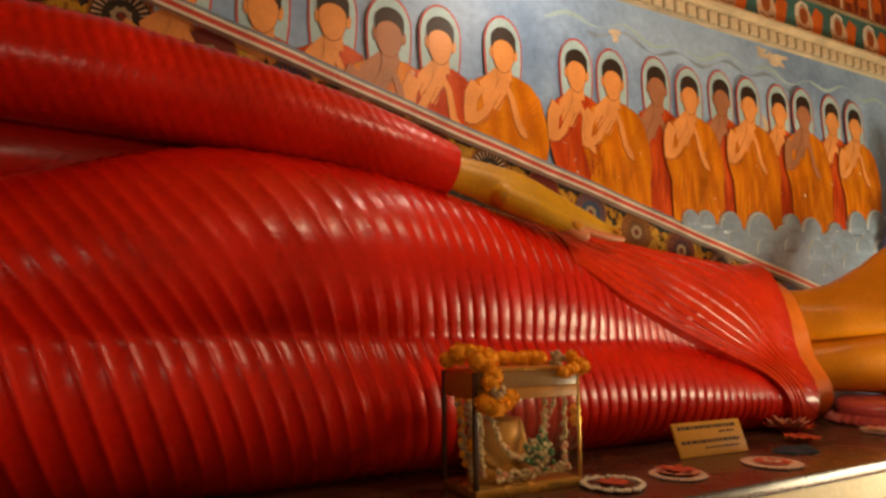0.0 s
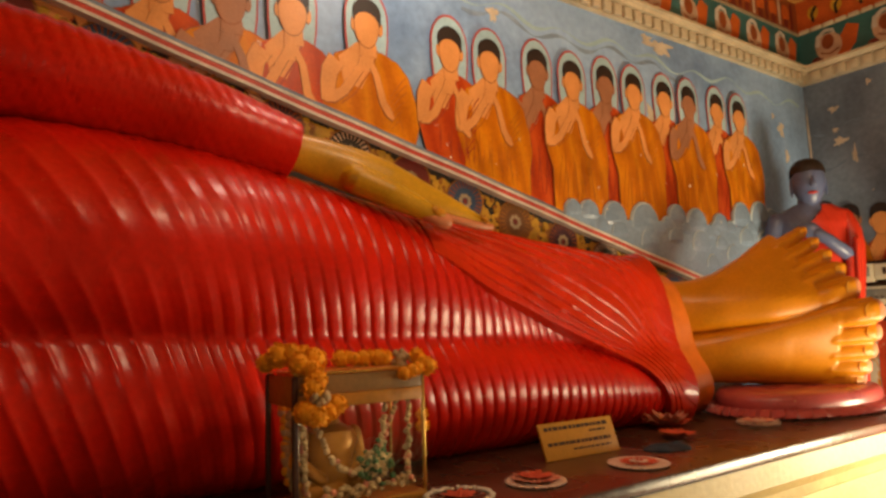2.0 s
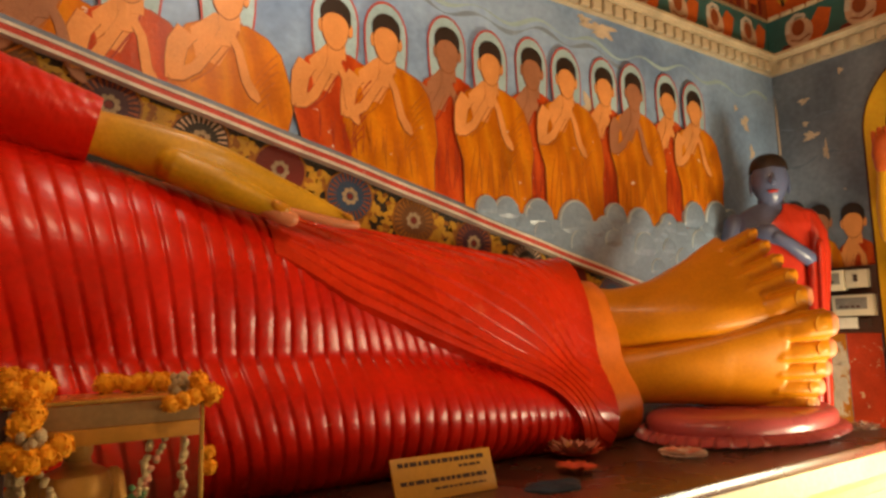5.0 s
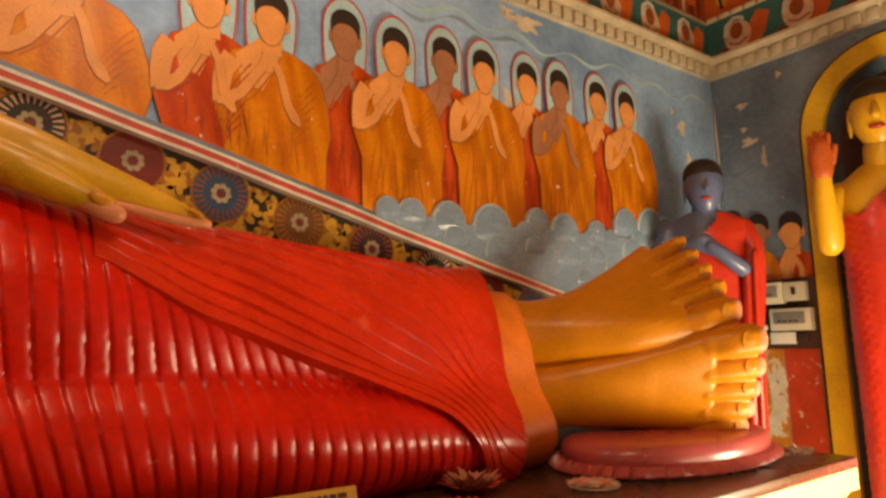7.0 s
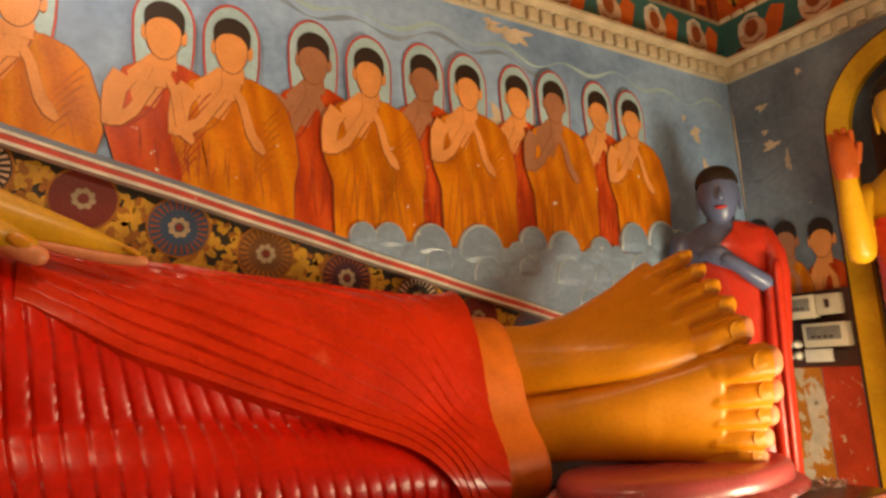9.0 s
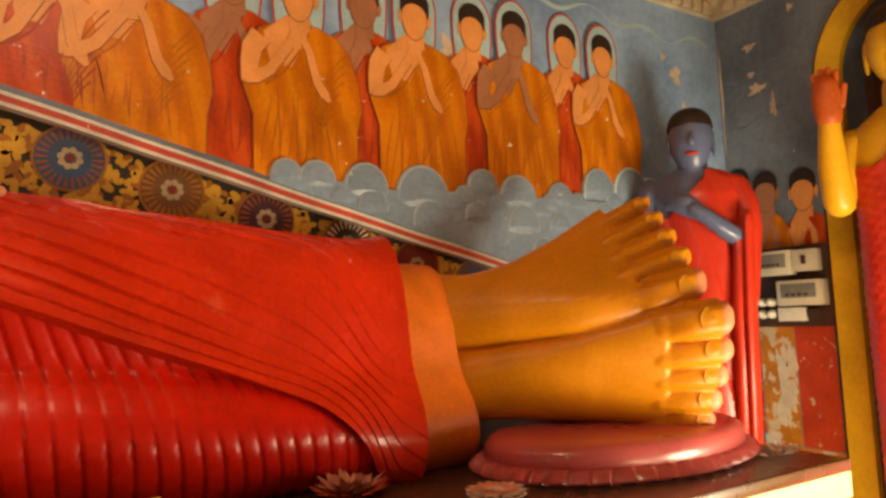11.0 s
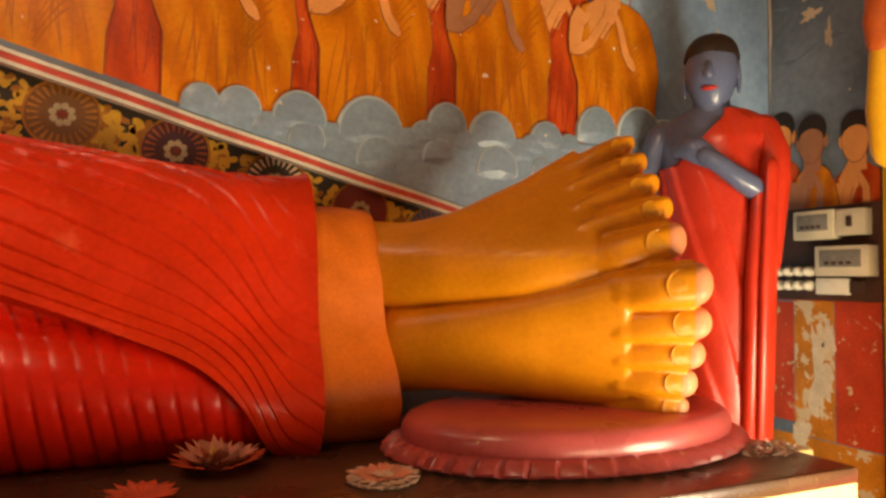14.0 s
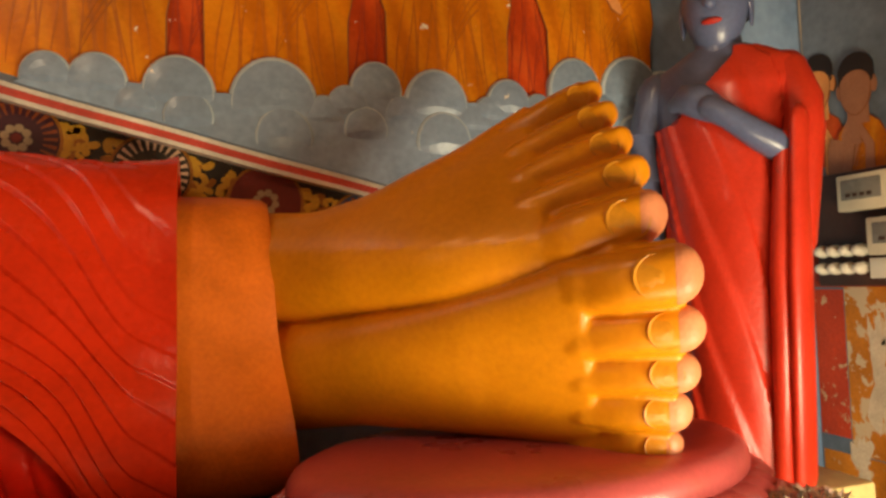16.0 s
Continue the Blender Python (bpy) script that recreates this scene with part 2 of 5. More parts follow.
class Build:
    """Collects faces with a material each, and links them as one mesh."""

    def __init__(self):
        self.v, self.f, self.m, self.mats = [], [], [], []

    def slot(self, mat):
        if mat not in self.mats:
            self.mats.append(mat)
        return self.mats.index(mat)

    def add(self, verts, faces, mat):
        o, k = len(self.v), self.slot(mat)
        self.v += [tuple(map(float, p)) for p in verts]
        self.f += [tuple(i + o for i in f) for f in faces]
        self.m += [k] * len(faces)
        return self

    def grid(self, pts, mat, wrap=False, cap=False):
        """pts: rows by columns by 3."""
        pts = np.asarray(pts, float)
        r, c = pts.shape[:2]
        faces = []
        for i in range(r - 1):
            for j in range(c if wrap else c - 1):
                k = (j + 1) % c
                faces.append((i * c + j, i * c + k, (i + 1) * c + k, (i + 1) * c + j))
        if cap:
            faces.append(tuple(range(c))[::-1])
            faces.append(tuple((r - 1) * c + j for j in range(c)))
        return self.add(pts.reshape(-1, 3), faces, mat)

    def box(self, lo, hi, mat, bevel=0.0):
        (x0, y0, z0), (x1, y1, z1) = lo, hi
        if bevel <= 0:
            v = [(x, y, z) for z in (z0, z1) for y in (y0, y1) for x in (x0, x1)]
            return self.add(v, [(0, 2, 3, 1), (4, 5, 7, 6), (0, 1, 5, 4), (2, 6, 7, 3), (0, 4, 6, 2), (1, 3, 7, 5)], mat)
        bm = bmesh.new()
        bmesh.ops.create_cube(bm, size=1, matrix=Matrix.LocRotScale(((x0 + x1) / 2, (y0 + y1) / 2, (z0 + z1) / 2), None, (x1 - x0, y1 - y0, z1 - z0)))
        bmesh.ops.bevel(bm, geom=bm.edges[:], offset=bevel, segments=2, affect="EDGES", profile=0.5)
        return self.take(bm, mat)

    def take(self, bm, mat):
        bm.verts.index_update()
        self.add([v.co for v in bm.verts], [[v.index for v in f.verts] for f in bm.faces], mat)
        bm.free()
        return self

    def tube(self, path, radii, mat, n=16, flat=1.0, up=(0, 0, 1), ends=True):
        """Round tube along a path; flat squeezes it across its side. Rounded ends."""
        path, radii = [Vector(p) for p in path], list(radii)
        if ends:
            a, b = (path[0] - path[1]).normalized(), (path[-1] - path[-2]).normalized()
            ra, rb = radii[0], radii[-1]
            pre = [(path[0] + a * ra * math.sin(q), ra * math.cos(q)) for q in (1.5, 1.1, 0.6)]
            post = [(path[-1] + b * rb * math.sin(q), rb * math.cos(q)) for q in (0.6, 1.1, 1.5)]
            path = [p for p, _ in pre] + path + [p for p, _ in post]
            radii = [q for _, q in pre] + radii + [q for _, q in post]
        rows = []
        for i, p in enumerate(path):
            d = (path[min(i + 1, len(path) - 1)] - path[max(i - 1, 0)]).normalized()
            side = d.cross(Vector(up)).normalized()
            top = side.cross(d).normalized()
            rows.append([p + radii[i] * (math.cos(a) * side * flat + math.sin(a) * top) for a in np.linspace(0, 2 * math.pi, n, endpoint=False)])
        return self.grid(rows, mat, wrap=True, cap=True)

    def ball(self, centre, size, mat, n=12, turn=None):
        rows = []
        for a in np.linspace(-1.5, 1.5, n):
            row = []
            for b in np.linspace(0, 2 * math.pi, n + 4, endpoint=False):
                p = Vector((size[0] * math.cos(a) * math.cos(b), size[1] * math.cos(a) * math.sin(b), size[2] * math.sin(a)))
                row.append(Vector(centre) + (turn @ p if turn else p))
            rows.append(row)
        return self.grid(rows, mat, wrap=True, cap=True)

    def sheet(self, outline, place, mat, thick=0.004):
        """A thin plate with the given 2D outline; place maps (u, v, depth) to the world."""
        n = len(outline)
        back, front = [place(u, v, 0.0) for u, v in outline], [place(u, v, thick) for u, v in outline]
        return self.add(back + front, [tuple(range(n, 2 * n))] + [(i, (i + 1) % n, n + (i + 1) % n, n + i) for i in range(n)], mat)

    def fused(self, voxel, rounds):
        """The same pieces melted into one smooth skin."""
        ob = self.link("melt")
        ob.modifiers.new("remesh", "REMESH").voxel_size = voxel
        sm = ob.modifiers.new("smooth", "SMOOTH")
        sm.factor, sm.iterations = 0.5, rounds
        me = bpy.data.meshes.new_from_object(ob.evaluated_get(bpy.context.evaluated_depsgraph_get()))
        out = [tuple(v.co) for v in me.vertices], [tuple(f.vertices) for f in me.polygons]
        old = ob.data
        bpy.data.objects.remove(ob)
        bpy.data.meshes.remove(old)
        bpy.data.meshes.remove(me)
        return out

    def link(self, name, parent=None, smooth=True, label="", category="", group="", kind=""):
        me = bpy.data.meshes.new(name)
        me.from_pydata(self.v, [], self.f)
        for m in self.mats:
            me.materials.append(M[m])
        me.polygons.foreach_set("material_index", self.m)
        me.update()
        bm = bmesh.new()
        bm.from_mesh(me)
        bmesh.ops.recalc_face_normals(bm, faces=bm.faces)
        bm.to_mesh(me)
        bm.free()
        if smooth:
            me.shade_smooth()
            me.set_sharp_from_angle(angle=radians(42))
        ob = new(name, me)
        ob.parent = parent
        return tagged(ob, label, category, group, kind)


def empty(name, place=(0, 0, 0), label="", category="", group="", kind=""):
    ob = new(name)
    ob.location = place
    return tagged(ob, label, category, group, kind)


def on_wall(u, v, d):
    return (u, WALL - d, v)


def on_end(u, v, d):
    return (END - d, u, v)


def oval(cx, cy, rx, ry, n=24, a0=0.0, a1=2 * math.pi):
    return [(cx + rx * math.cos(a), cy + ry * math.sin(a)) for a in np.linspace(a0, a1, n, endpoint=a1 - a0 < 6.2)]


# ---- the room ----
Build().box((-4.2, WALL, 0), (END + 0.25, WALL + 0.25, 4.6), "sky").link("wall_north", smooth=False, kind="structure", label="pale blue mural wall with flaking paint", category="wall")
b = Build()
b.box((END, 2.04, 0), (END + 0.25, WALL, 4.6), "greywall").box((END, -2.6, 0), (END + 0.25, 1.20, 4.6), "greywall").box((END, 1.20, 3.42), (END + 0.25, 2.04, 4.6), "greywall")
arch_y, arch_z, arch_r = 1.62, 2.83, 0.42
n = 24
pts = oval(arch_y, arch_z, arch_r, arch_r, n, 0, math.pi)
for (u0, v0), (u1, v1) in zip(pts, pts[1:]):
    b.add([(END, u0, v0), (END, u1, v1), (END, u1, 3.42), (END, u0, 3.42), (END + 0.25, u0, v0), (END + 0.25, u1, v1), (END + 0.25, u1, 3.42), (END + 0.25, u0, 3.42)], [(0, 1, 2, 3), (4, 5, 6, 7), (0, 1, 5, 4)], "greywall")
b.link("wall_east", smooth=False, kind="structure", label="grey-blue painted wall with an arched niche", category="wall")
Build().box((END + 0.25, 0.9, 0), (END + 0.6, 2.3, 4.0), "niche").link("niche_back", smooth=False, kind="structure", label="dark brown back of the niche", category="wall")
Build().box((-4.2, -2.85, 0), (END + 0.25, -2.6, 4.6), "plaster").link("wall_south", smooth=False, kind="structure", label="plain plaster wall", category="wall")
Build().box((-4.45, -2.85, 0), (-4.2, WALL + 0.25, 4.6), "plaster").link("wall_west", smooth=False, kind="structure", label="plain plaster wall", category="wall")
Build().box((-4.45, -2.85, -0.1), (END + 0.7, WALL + 0.25, 0), "floor").link("floor", smooth=False, kind="structure", label="worn dark red floor", category="floor")
Build().box((-4.45, -2.85, CEIL), (END + 0.25, WALL + 0.25, CEIL + 0.12), "ceiling").link("ceiling", smooth=False, kind="structure", label="ochre painted ceiling", category="ceiling")

# ---- plinth that carries the statue ----
b = empty("plinth", (0, 0, 0), "long masonry plinth with dark lacquered top and yellow face", "plinth", kind="structure")
LX0, LX1, LY = -3.2, 5.16, 1.63
top = Build().box((LX0, LY - 0.01, LEDGE - 0.05), (LX1, WALL - 0.002, LEDGE), "ledge_top", 0.012).link("plinth_top", b)
prof = [(0.0, LEDGE - 0.052), (0.0, LEDGE - 0.15), (0.03, LEDGE - 0.165), (0.05, LEDGE - 0.20), (0.09, LEDGE - 0.22), (0.10, LEDGE - 0.27), (0.13, LEDGE - 0.29), (0.13, 0.14), (0.06, 0.12), (0.06, 0.0)]
face = Build()
ring = lambda d, z: [(LX0, LY + d, z), (LX1 - d, LY + d, z), (LX1 - d, WALL - 0.002, z)]
face.grid([ring(d, z) for d, z in prof], "ledge_face").link("plinth_face", b, smooth=False)

# ---- the reclining statue: one mesh ----


def soft_interp(x, xs, ys):
    g = np.linspace(xs[0], xs[-1], 600)
    v = np.interp(g, xs, ys)
    k = np.ones(61) / 61
    return np.interp(x, g, np.convolve(np.pad(v, 30, mode="edge"), k, mode="valid"))


XS = [-1.6, -0.35, 0.28, 1.0, 1.8, 2.4, 3.0, 3.5, 3.9]


def section(x):
    top = soft_interp(x, XS, [1.90, 1.97, 2.21, 2.21, 2.035, 1.915, 1.86, 1.82, 1.80])
    crease = soft_interp(x, XS, [1.5, 1.5, 1.48, 1.45, 1.41, 1.36, 1.27, 1.20, 1.16])
    front2 = soft_interp(x, XS, [2.08, 2.08, 2.12, 2.19, 2.27, 2.36, 2.42, 2.46, 2.48])
    front1 = soft_interp(x, XS, [2.10, 2.10, 2.13, 2.19, 2.25, 2.27, 2.29, 2.34, 2.40])
    over = soft_interp(x, XS, [0.24, 0.24, 0.22, 0.20, 0.17, 0.15, 0.14, 0.13, 0.12])
    return top, crease, front1, front2, over


def reach(y0, z0, dy, dz, cy, cz, a, b):
    """How far a ray from inside an ellipse goes to its edge."""
    px, pz, qx, qz = (y0 - cy) / a, (z0 - cz) / b, dy / a, dz / b
    A, B, C = qx * qx + qz * qz, px * qx + pz * qz, px * px + pz * pz - 1
    return (-B + np.sqrt(np.maximum(B * B - A * C, 0))) / A


def radius(x, th, hard=45.0):
    """The statue's lying body: two stacked lobes, seen from their crease. th runs from straight down, over the front, to straight up."""
    top, crease, f1, f2, over = section(x)
    y0 = 2.66
    dy, dz = -np.sin(th), -np.cos(th)
    bot = 0.90
    b2, c2 = (top - crease + over) / 2, (top + crease - over) / 2
    b1, c1 = (crease + over - bot) / 2, (crease + over + bot) / 2
    r2 = reach(y0, crease, dy, dz, 2.66, c2, 2.66 - f2, b2)
    r1 = reach(y0, crease, dy, dz, 2.66, c1, 2.66 - f1, b1)
    return np.log(np.exp(hard * r1) + np.exp(hard * r2)) / hard


def at(x, th, r):
    _, crease, *_ = section(x)
    return np.stack([x, np.minimum(2.66 - np.sin(th) * r, WALL - 0.003), np.maximum(crease - np.cos(th) * r, LEDGE - 0.03)], -1)


def ribs(u):
    s = 2 * (u - np.floor(u)) - 1
    return 1 - np.abs(s) ** 3.2


def pleats(u):
    s = u - np.floor(u)
    return np.where(s < 0.86, (s / 0.86) ** 0.8, (1 - s) / 0.14)


def boards(u):
    """Flat overlapping pleats, each ending in a narrow step."""
    s = u - np.floor(u)
    return np.where(s < 0.92, 0.25 + 0.75 * (s / 0.92) ** 0.6, (1 - s) / 0.08)


st = Build()
x, th = np.meshgrid(np.arange(-1.3, 3.52, 0.0055), np.linspace(0.02, 3.75, 150), indexing="ij")
r = radius(x, th)
_, crease, *_ = section(x)
zz = crease - np.cos(th) * r
k_up, k_low = np.interp(x, [0.2, 1.1, 1.9, 2.6], [0.75, 0.22, 0.14, 0.42]), np.interp(x, [0.3, 1.6, 2.6], [0.40, 0.28, 0.16])
slant = x - np.where(zz < crease, k_low, k_up) * (crease - zz) + 0.012 * np.sin(5 * x + 3 * th)
pitch_sum = np.where(slant < 1.0, (slant - 1.0) / 0.078, (slant - 1.0) / 0.064)
amp = np.interp(x, [0.2, 1.0, 1.5, 2.6], [0.0080, 0.0085, 0.0095, 0.0095]) * (1 - 0.85 * np.exp(-((x - 0.75) / 0.85) ** 2 - ((zz - 1.75) / 0.12) ** 2))
amp = amp * (1 - 0.8 * np.clip((x - 1.6) / 0.6, 0, 1) * np.exp(-((zz - crease + 0.03) / 0.075) ** 2))
amp = amp * (1 - 0.25 * np.clip((zz - 1.84) / 0.10, 0, 1))
saw = np.abs(2 * (pitch_sum - np.floor(pitch_sum)) - 1)
left = np.clip((1.25 - x) / 0.5, 0, 1)
r = r + left * 0.85 * amp * (0.75 * np.exp(-(saw / 0.22) ** 2) + 0.5 * (1 - saw) - 0.35) + (1 - left) * amp * (0.55 * ribs(pitch_sum) + 0.6 * pleats(1 - (pitch_sum - np.floor(pitch_sum))) - 0.6) * np.clip(0.55 + 0.45 * np.sin(th), 0.3, 1)
st.grid(at(x, th, r), "red_robe")

# outer robe that falls from the hand over the shins
fx = np.linspace(1.95, 3.615, 270)
edge_z = np.interp(fx, [1.95, 2.24, 2.57, 2.91, 3.22, 3.34, 3.42, 3.47, 3.615], [1.80, 1.62, 1.49, 1.37, 1.25, 1.16, 1.05, 0.95, 0.95])
edge_z = np.convolve(np.pad(edge_z, 9, mode="edge"), np.ones(19) / 19, mode="valid")
rows = []
for xi, ez in zip(fx, edge_z):
    ths = np.linspace(0.1, 3.4, 200)
    rr = radius(np.full(200, xi), ths, 16.0)
    _, cr, *_ = section(np.array([xi]))
    zs = cr - np.cos(ths) * rr
    t0 = float(np.interp(ez, zs, ths))
    t1 = 3.75
    v = np.concatenate([[0, 0.0, 0.004, 0.012], np.linspace(0.02, 1, 330)])
    tt = t0 + (t1 - t0) * v
    rb = radius(np.full(len(tt), xi), tt, 16.0)
    wide = min(1.0, (xi - 1.95) / 0.5)
    lift = 0.006 + 0.030 * wide
    fold = 0.019 * wide * (boards(-(v * 14 + 0.25 * math.sin(3 * xi) + 7.0 * max(0.0, xi - 3.05) ** 2 + 0.2 * np.sin(9 * v))) - 0.35)
    flare = 0.035 * max(0.0, (xi - 3.36) / 0.25) ** 2
    rr = rb + lift + fold * np.clip(v * 12, 0, 1) * np.interp(xi, [2.9, 3.3, 3.57], [1.0, 0.75, 0.3]) * (1 - 0.75 * np.exp(-((v - 0.22) / 0.14) ** 2) * math.exp(-((xi - 3.05) / 0.28) ** 2)) + flare
    rr[0] = rb[0] - 0.02
    rr[1] = rb[1] + 0.4 * lift
    rows.append(at(np.full(len(tt), xi), tt, rr))
last = np.array(rows[-1])
mid = np.array([3.59, 2.66, 1.35])
rows.append(last + (mid - last) * np.array([0, 0.10, 0.10]))
rows.append(last + (mid - last) * np.array([2.0, 0.16, 0.16]))
st.grid(np.array(rows), "red_flap")

# orange undergarment at the ankles
rows = []
for xi, k, dx in [(3.46, 0.955, 0), (3.62, 0.955, 0), (3.76, 0.955, 0.02), (3.875, 0.945, 0.03), (3.895, 0.925, 0.03), (3.885, 0.5, 0.02)]:
    tt = np.linspace(0.05, 3.6, 90)
    xa = np.full(90, 3.72)
    p = at(xa, tt, radius(xa, tt, 9.0) * k * 0.985)
    p[:, 0] = xi + dx * np.cos(tt) * 1.2
    rows.append(p)
st.grid(np.array(rows), "orange_band")


gold = Build()
ALONG, OUT = np.array([0.79, -0.615, 0.0]), np.array([-0.615, -0.79, 0.0])


class Foot:
    """One foot: the instep is a leaning slab from the ankle (s about -0.9) to the roots of the toes (s = 0)."""

    def __init__(self, origin, lean, skew, top, bottom, back):
        self.o, self.lean, self.skew, self.top, self.bottom, self.back = np.array(origin), lean, skew, top, bottom, back

    def face(self, s, z):
        """How far the front of the foot stands out at this place."""
        k = np.interp(s, [-0.9, -0.25], [0.12, 1.0])
        return k * self.lean(z - self.o[2]) + np.interp(s, self.back[0], self.back[1])

    def point(self, s, n, z):
        p = self.o + ALONG * s + OUT * n
        return (p[0], p[1], z)

    def instep(self):
        rows = []
        ss = list(np.linspace(-0.98, 0.0, 32)) + [0.012, 0.022, 0.030]
        for i, s in enumerate(ss):
            zt, zb = (float(soft_interp(np.array(s), q[0], q[1])) for q in (self.top, self.bottom))
            end = max(0.0, s / 0.031)
            e = math.sqrt(max(0.02, 1 - end * end))
            zc, h, t = (zt + zb) / 2, (zt - zb) / 2, np.interp(s, [-0.9, -0.5, 0.0], [0.165, 0.15, 0.105])
            row = []
            for a in np.linspace(0, 2 * math.pi, 56, endpoint=False):
                c, q = math.copysign(abs(math.cos(a)) ** 0.8, math.cos(a)), math.copysign(abs(math.sin(a)) ** 0.86, math.sin(a))
                z = zc + h * q * (0.5 + 0.5 * e)
                row.append(self.point(s + self.skew * (z - self.o[2]) * float(np.clip((s + 0.3) / 0.3, 0, 1)), self.face(s, z) + t * (e * c - 1) - 0.004, z))
            rows.append(row)
        gold.grid(rows, "gold", wrap=True, cap=True)

    def toe(self, root, tip, length, thick, nail, pink=True):
        """root: s, low, high where it leaves the foot; tip: the same near its end; nail: centre s, half length."""
        def size(s):
            k = (s - root[0]) / (tip[0] - root[0])
            lo, hi = root[1] + (tip[1] - root[1]) * k, root[2] + (tip[2] - root[2]) * k
            return (lo + hi) / 2, (hi - lo) / 2 + 0.002

        def front(s):
            k = (s - root[0]) / (length - root[0])
            zt, zb = self.top[1][-1], self.bottom[1][-1]
            q = min(0.98, abs(2 * size(0.0)[0] - zt - zb) / (zt - zb)) ** (1 / 0.86)
            ease = min(1.0, max(0.0, (s - root[0] + 0.05) / 0.16))
            sunk = 0.105 * (1 - (1 - q * q) ** 0.4) * (1 - ease * ease * (3 - 2 * ease))
            return float(self.face(min(s, 0.2), size(s)[0])) - 0.003 - sunk + 0.008 * math.sin(math.pi * min(1.0, max(0.0, k * 1.3 - 0.05))) - 0.018 * max(0.0, k - 0.55) - 0.055 * max(0.0, (root[0] - 0.03 - s) / 0.07) ** 1.3

        def loft(build, s0, far, grow, m):
            rr, rows = min(0.06, size(length)[1] * 1.05), []
            for s in list(np.linspace(s0, far - rr, 12)) + [far - rr + rr * math.sin(q) for q in (0.3, 0.6, 0.85, 1.1, 1.3, 1.45, 1.55)]:
                zc, h = size(min(s, tip[0] + 0.05))
                e = math.sqrt(max(0.0004, 1 - max(0.0, (s - far + rr) / rr) ** 2))
                row = []
                for a in np.linspace(0, 2 * math.pi, 32, endpoint=False):
                    c, q = math.copysign(abs(math.cos(a)) ** 0.8, math.cos(a)), math.copysign(abs(math.sin(a)) ** 0.66, math.sin(a))
                    row.append(self.point(s, front(s) - thick + (thick * e + grow) * c - 0.012 * (1 - e), zc + (h * e + grow) * q))
                rows.append(row)
            build.grid(rows, m, wrap=True, cap=True)

        loft(gold, root[0] - 0.10, length, 0.0, "gold")
        rows = []
        for s in np.linspace(root[0] - 0.06, length - 0.055, 8):
            zc, h = size(s)
            f = front(max(s, root[0])) - 1.35 * thick
            rows.append([self.point(s, f + 0.45 * thick * c, zc + (h + 0.012) * q) for c, q in ((1, -1), (1, 0), (1, 1), (-1, 1), (-1, 0), (-1, -1))])
        gold.grid(rows, "gold", wrap=True, cap=True)
        if pink:
            loft(st, length - 0.032, length + 0.002, 0.0, "toe_pink")
        # nail with a raised rim
        s0, half = nail
        zc, h = size(s0)
        rows = []
        for q, rise in ((0.02, 0.0015), (0.5, 0.0015), (0.86, 0.0015), (0.91, 0.0055), (0.97, 0.0065), (1.03, 0.0045), (1.07, -0.012)):
            row = []
            for w in np.linspace(0, 2 * math.pi, 36, endpoint=False):
                u, v = q * math.cos(w) * half, q * math.sin(w) * 0.80
                cc = max(0.05, 1 - abs(v) ** (1 / 0.45)) ** 0.45
                row.append(self.point(s0 + u, front(s0 + u) - thick + thick * cc + rise - 0.25 * max(0.0, u) ** 2 / half, zc + h * v))
            rows.append(row)
        st.grid(rows, "nail", wrap=True)


lower = Foot((4.485, 1.917, 1.418), lambda d: 0.42 * d, 0.0, ([-0.98, -0.68, -0.50, -0.33, -0.17, 0.0, 0.05], [1.395, 1.42, 1.442, 1.468, 1.50, 1.545, 1.555]), ([-0.98, -0.87, -0.65, -0.38, -0.2, 0.05], [1.075, 1.075, 1.10, 1.084, 1.07, 1.055]), ([-0.9, -0.6, -0.3, 0.0], [-0.075, -0.03, -0.005, 0.0]))
upper = Foot((4.441, 2.013, 1.646), lambda d: -0.71 * d if d > -0.05 else 0.0355 - 0.30 * (d + 0.05), -0.25, ([-0.98, -0.90, -0.70, -0.52, -0.38, -0.17, 0.04], [1.745, 1.735, 1.722, 1.765, 1.84, 1.95, 2.035]), ([-0.98, -0.71, -0.55, -0.38, -0.22, -0.07, 0.07], [1.385, 1.40, 1.42, 1.44, 1.46, 1.495, 1.54]), ([-0.9, -0.6, -0.3, 0.0], [-0.045, -0.02, 0.0, 0.0]))
lower.instep()
upper.instep()
roots, tips = [1.545, 1.416, 1.313, 1.226, 1.140, 1.055], [1.568, 1.433, 1.325, 1.230, 1.133, 1.058]
for k, (length, thick, nail) in enumerate([(0.265, 0.068, (0.170, 0.052)), (0.266, 0.052, (0.184, 0.042)), (0.252, 0.048, (0.180, 0.039)), (0.232, 0.045, (0.160, 0.036)), (0.208, 0.038, (0.150, 0.030))]):
    gap = 0.0012
    lower.toe((0.0, roots[k + 1] + gap, roots[k] - gap * (k > 0)), (0.18, tips[k + 1] + gap, tips[k] - gap * (k > 0)), length, thick, nail)
roots, tips = [1.525, 1.642, 1.725, 1.800, 1.880, 1.965], [1.575, 1.702, 1.796, 1.883, 1.967, 2.045]
for k, (length, thick, nail) in enumerate([(0.290, 0.066, (0.205, 0.050)), (0.256, 0.050, (0.185, 0.038)), (0.216, 0.046, (0.148, 0.036)), (0.178, 0.043, (0.112, 0.033)), (0.135, 0.038, (0.075, 0.029))]):
    gap = 0.0012
    upper.toe((-0.02 * k, roots[k] + gap * (k > 0), roots[k + 1] - gap), (0.22 - 0.035 * k, tips[k] + gap * (k > 0), tips[k + 1] - gap), length, thick, nail, k == 0)

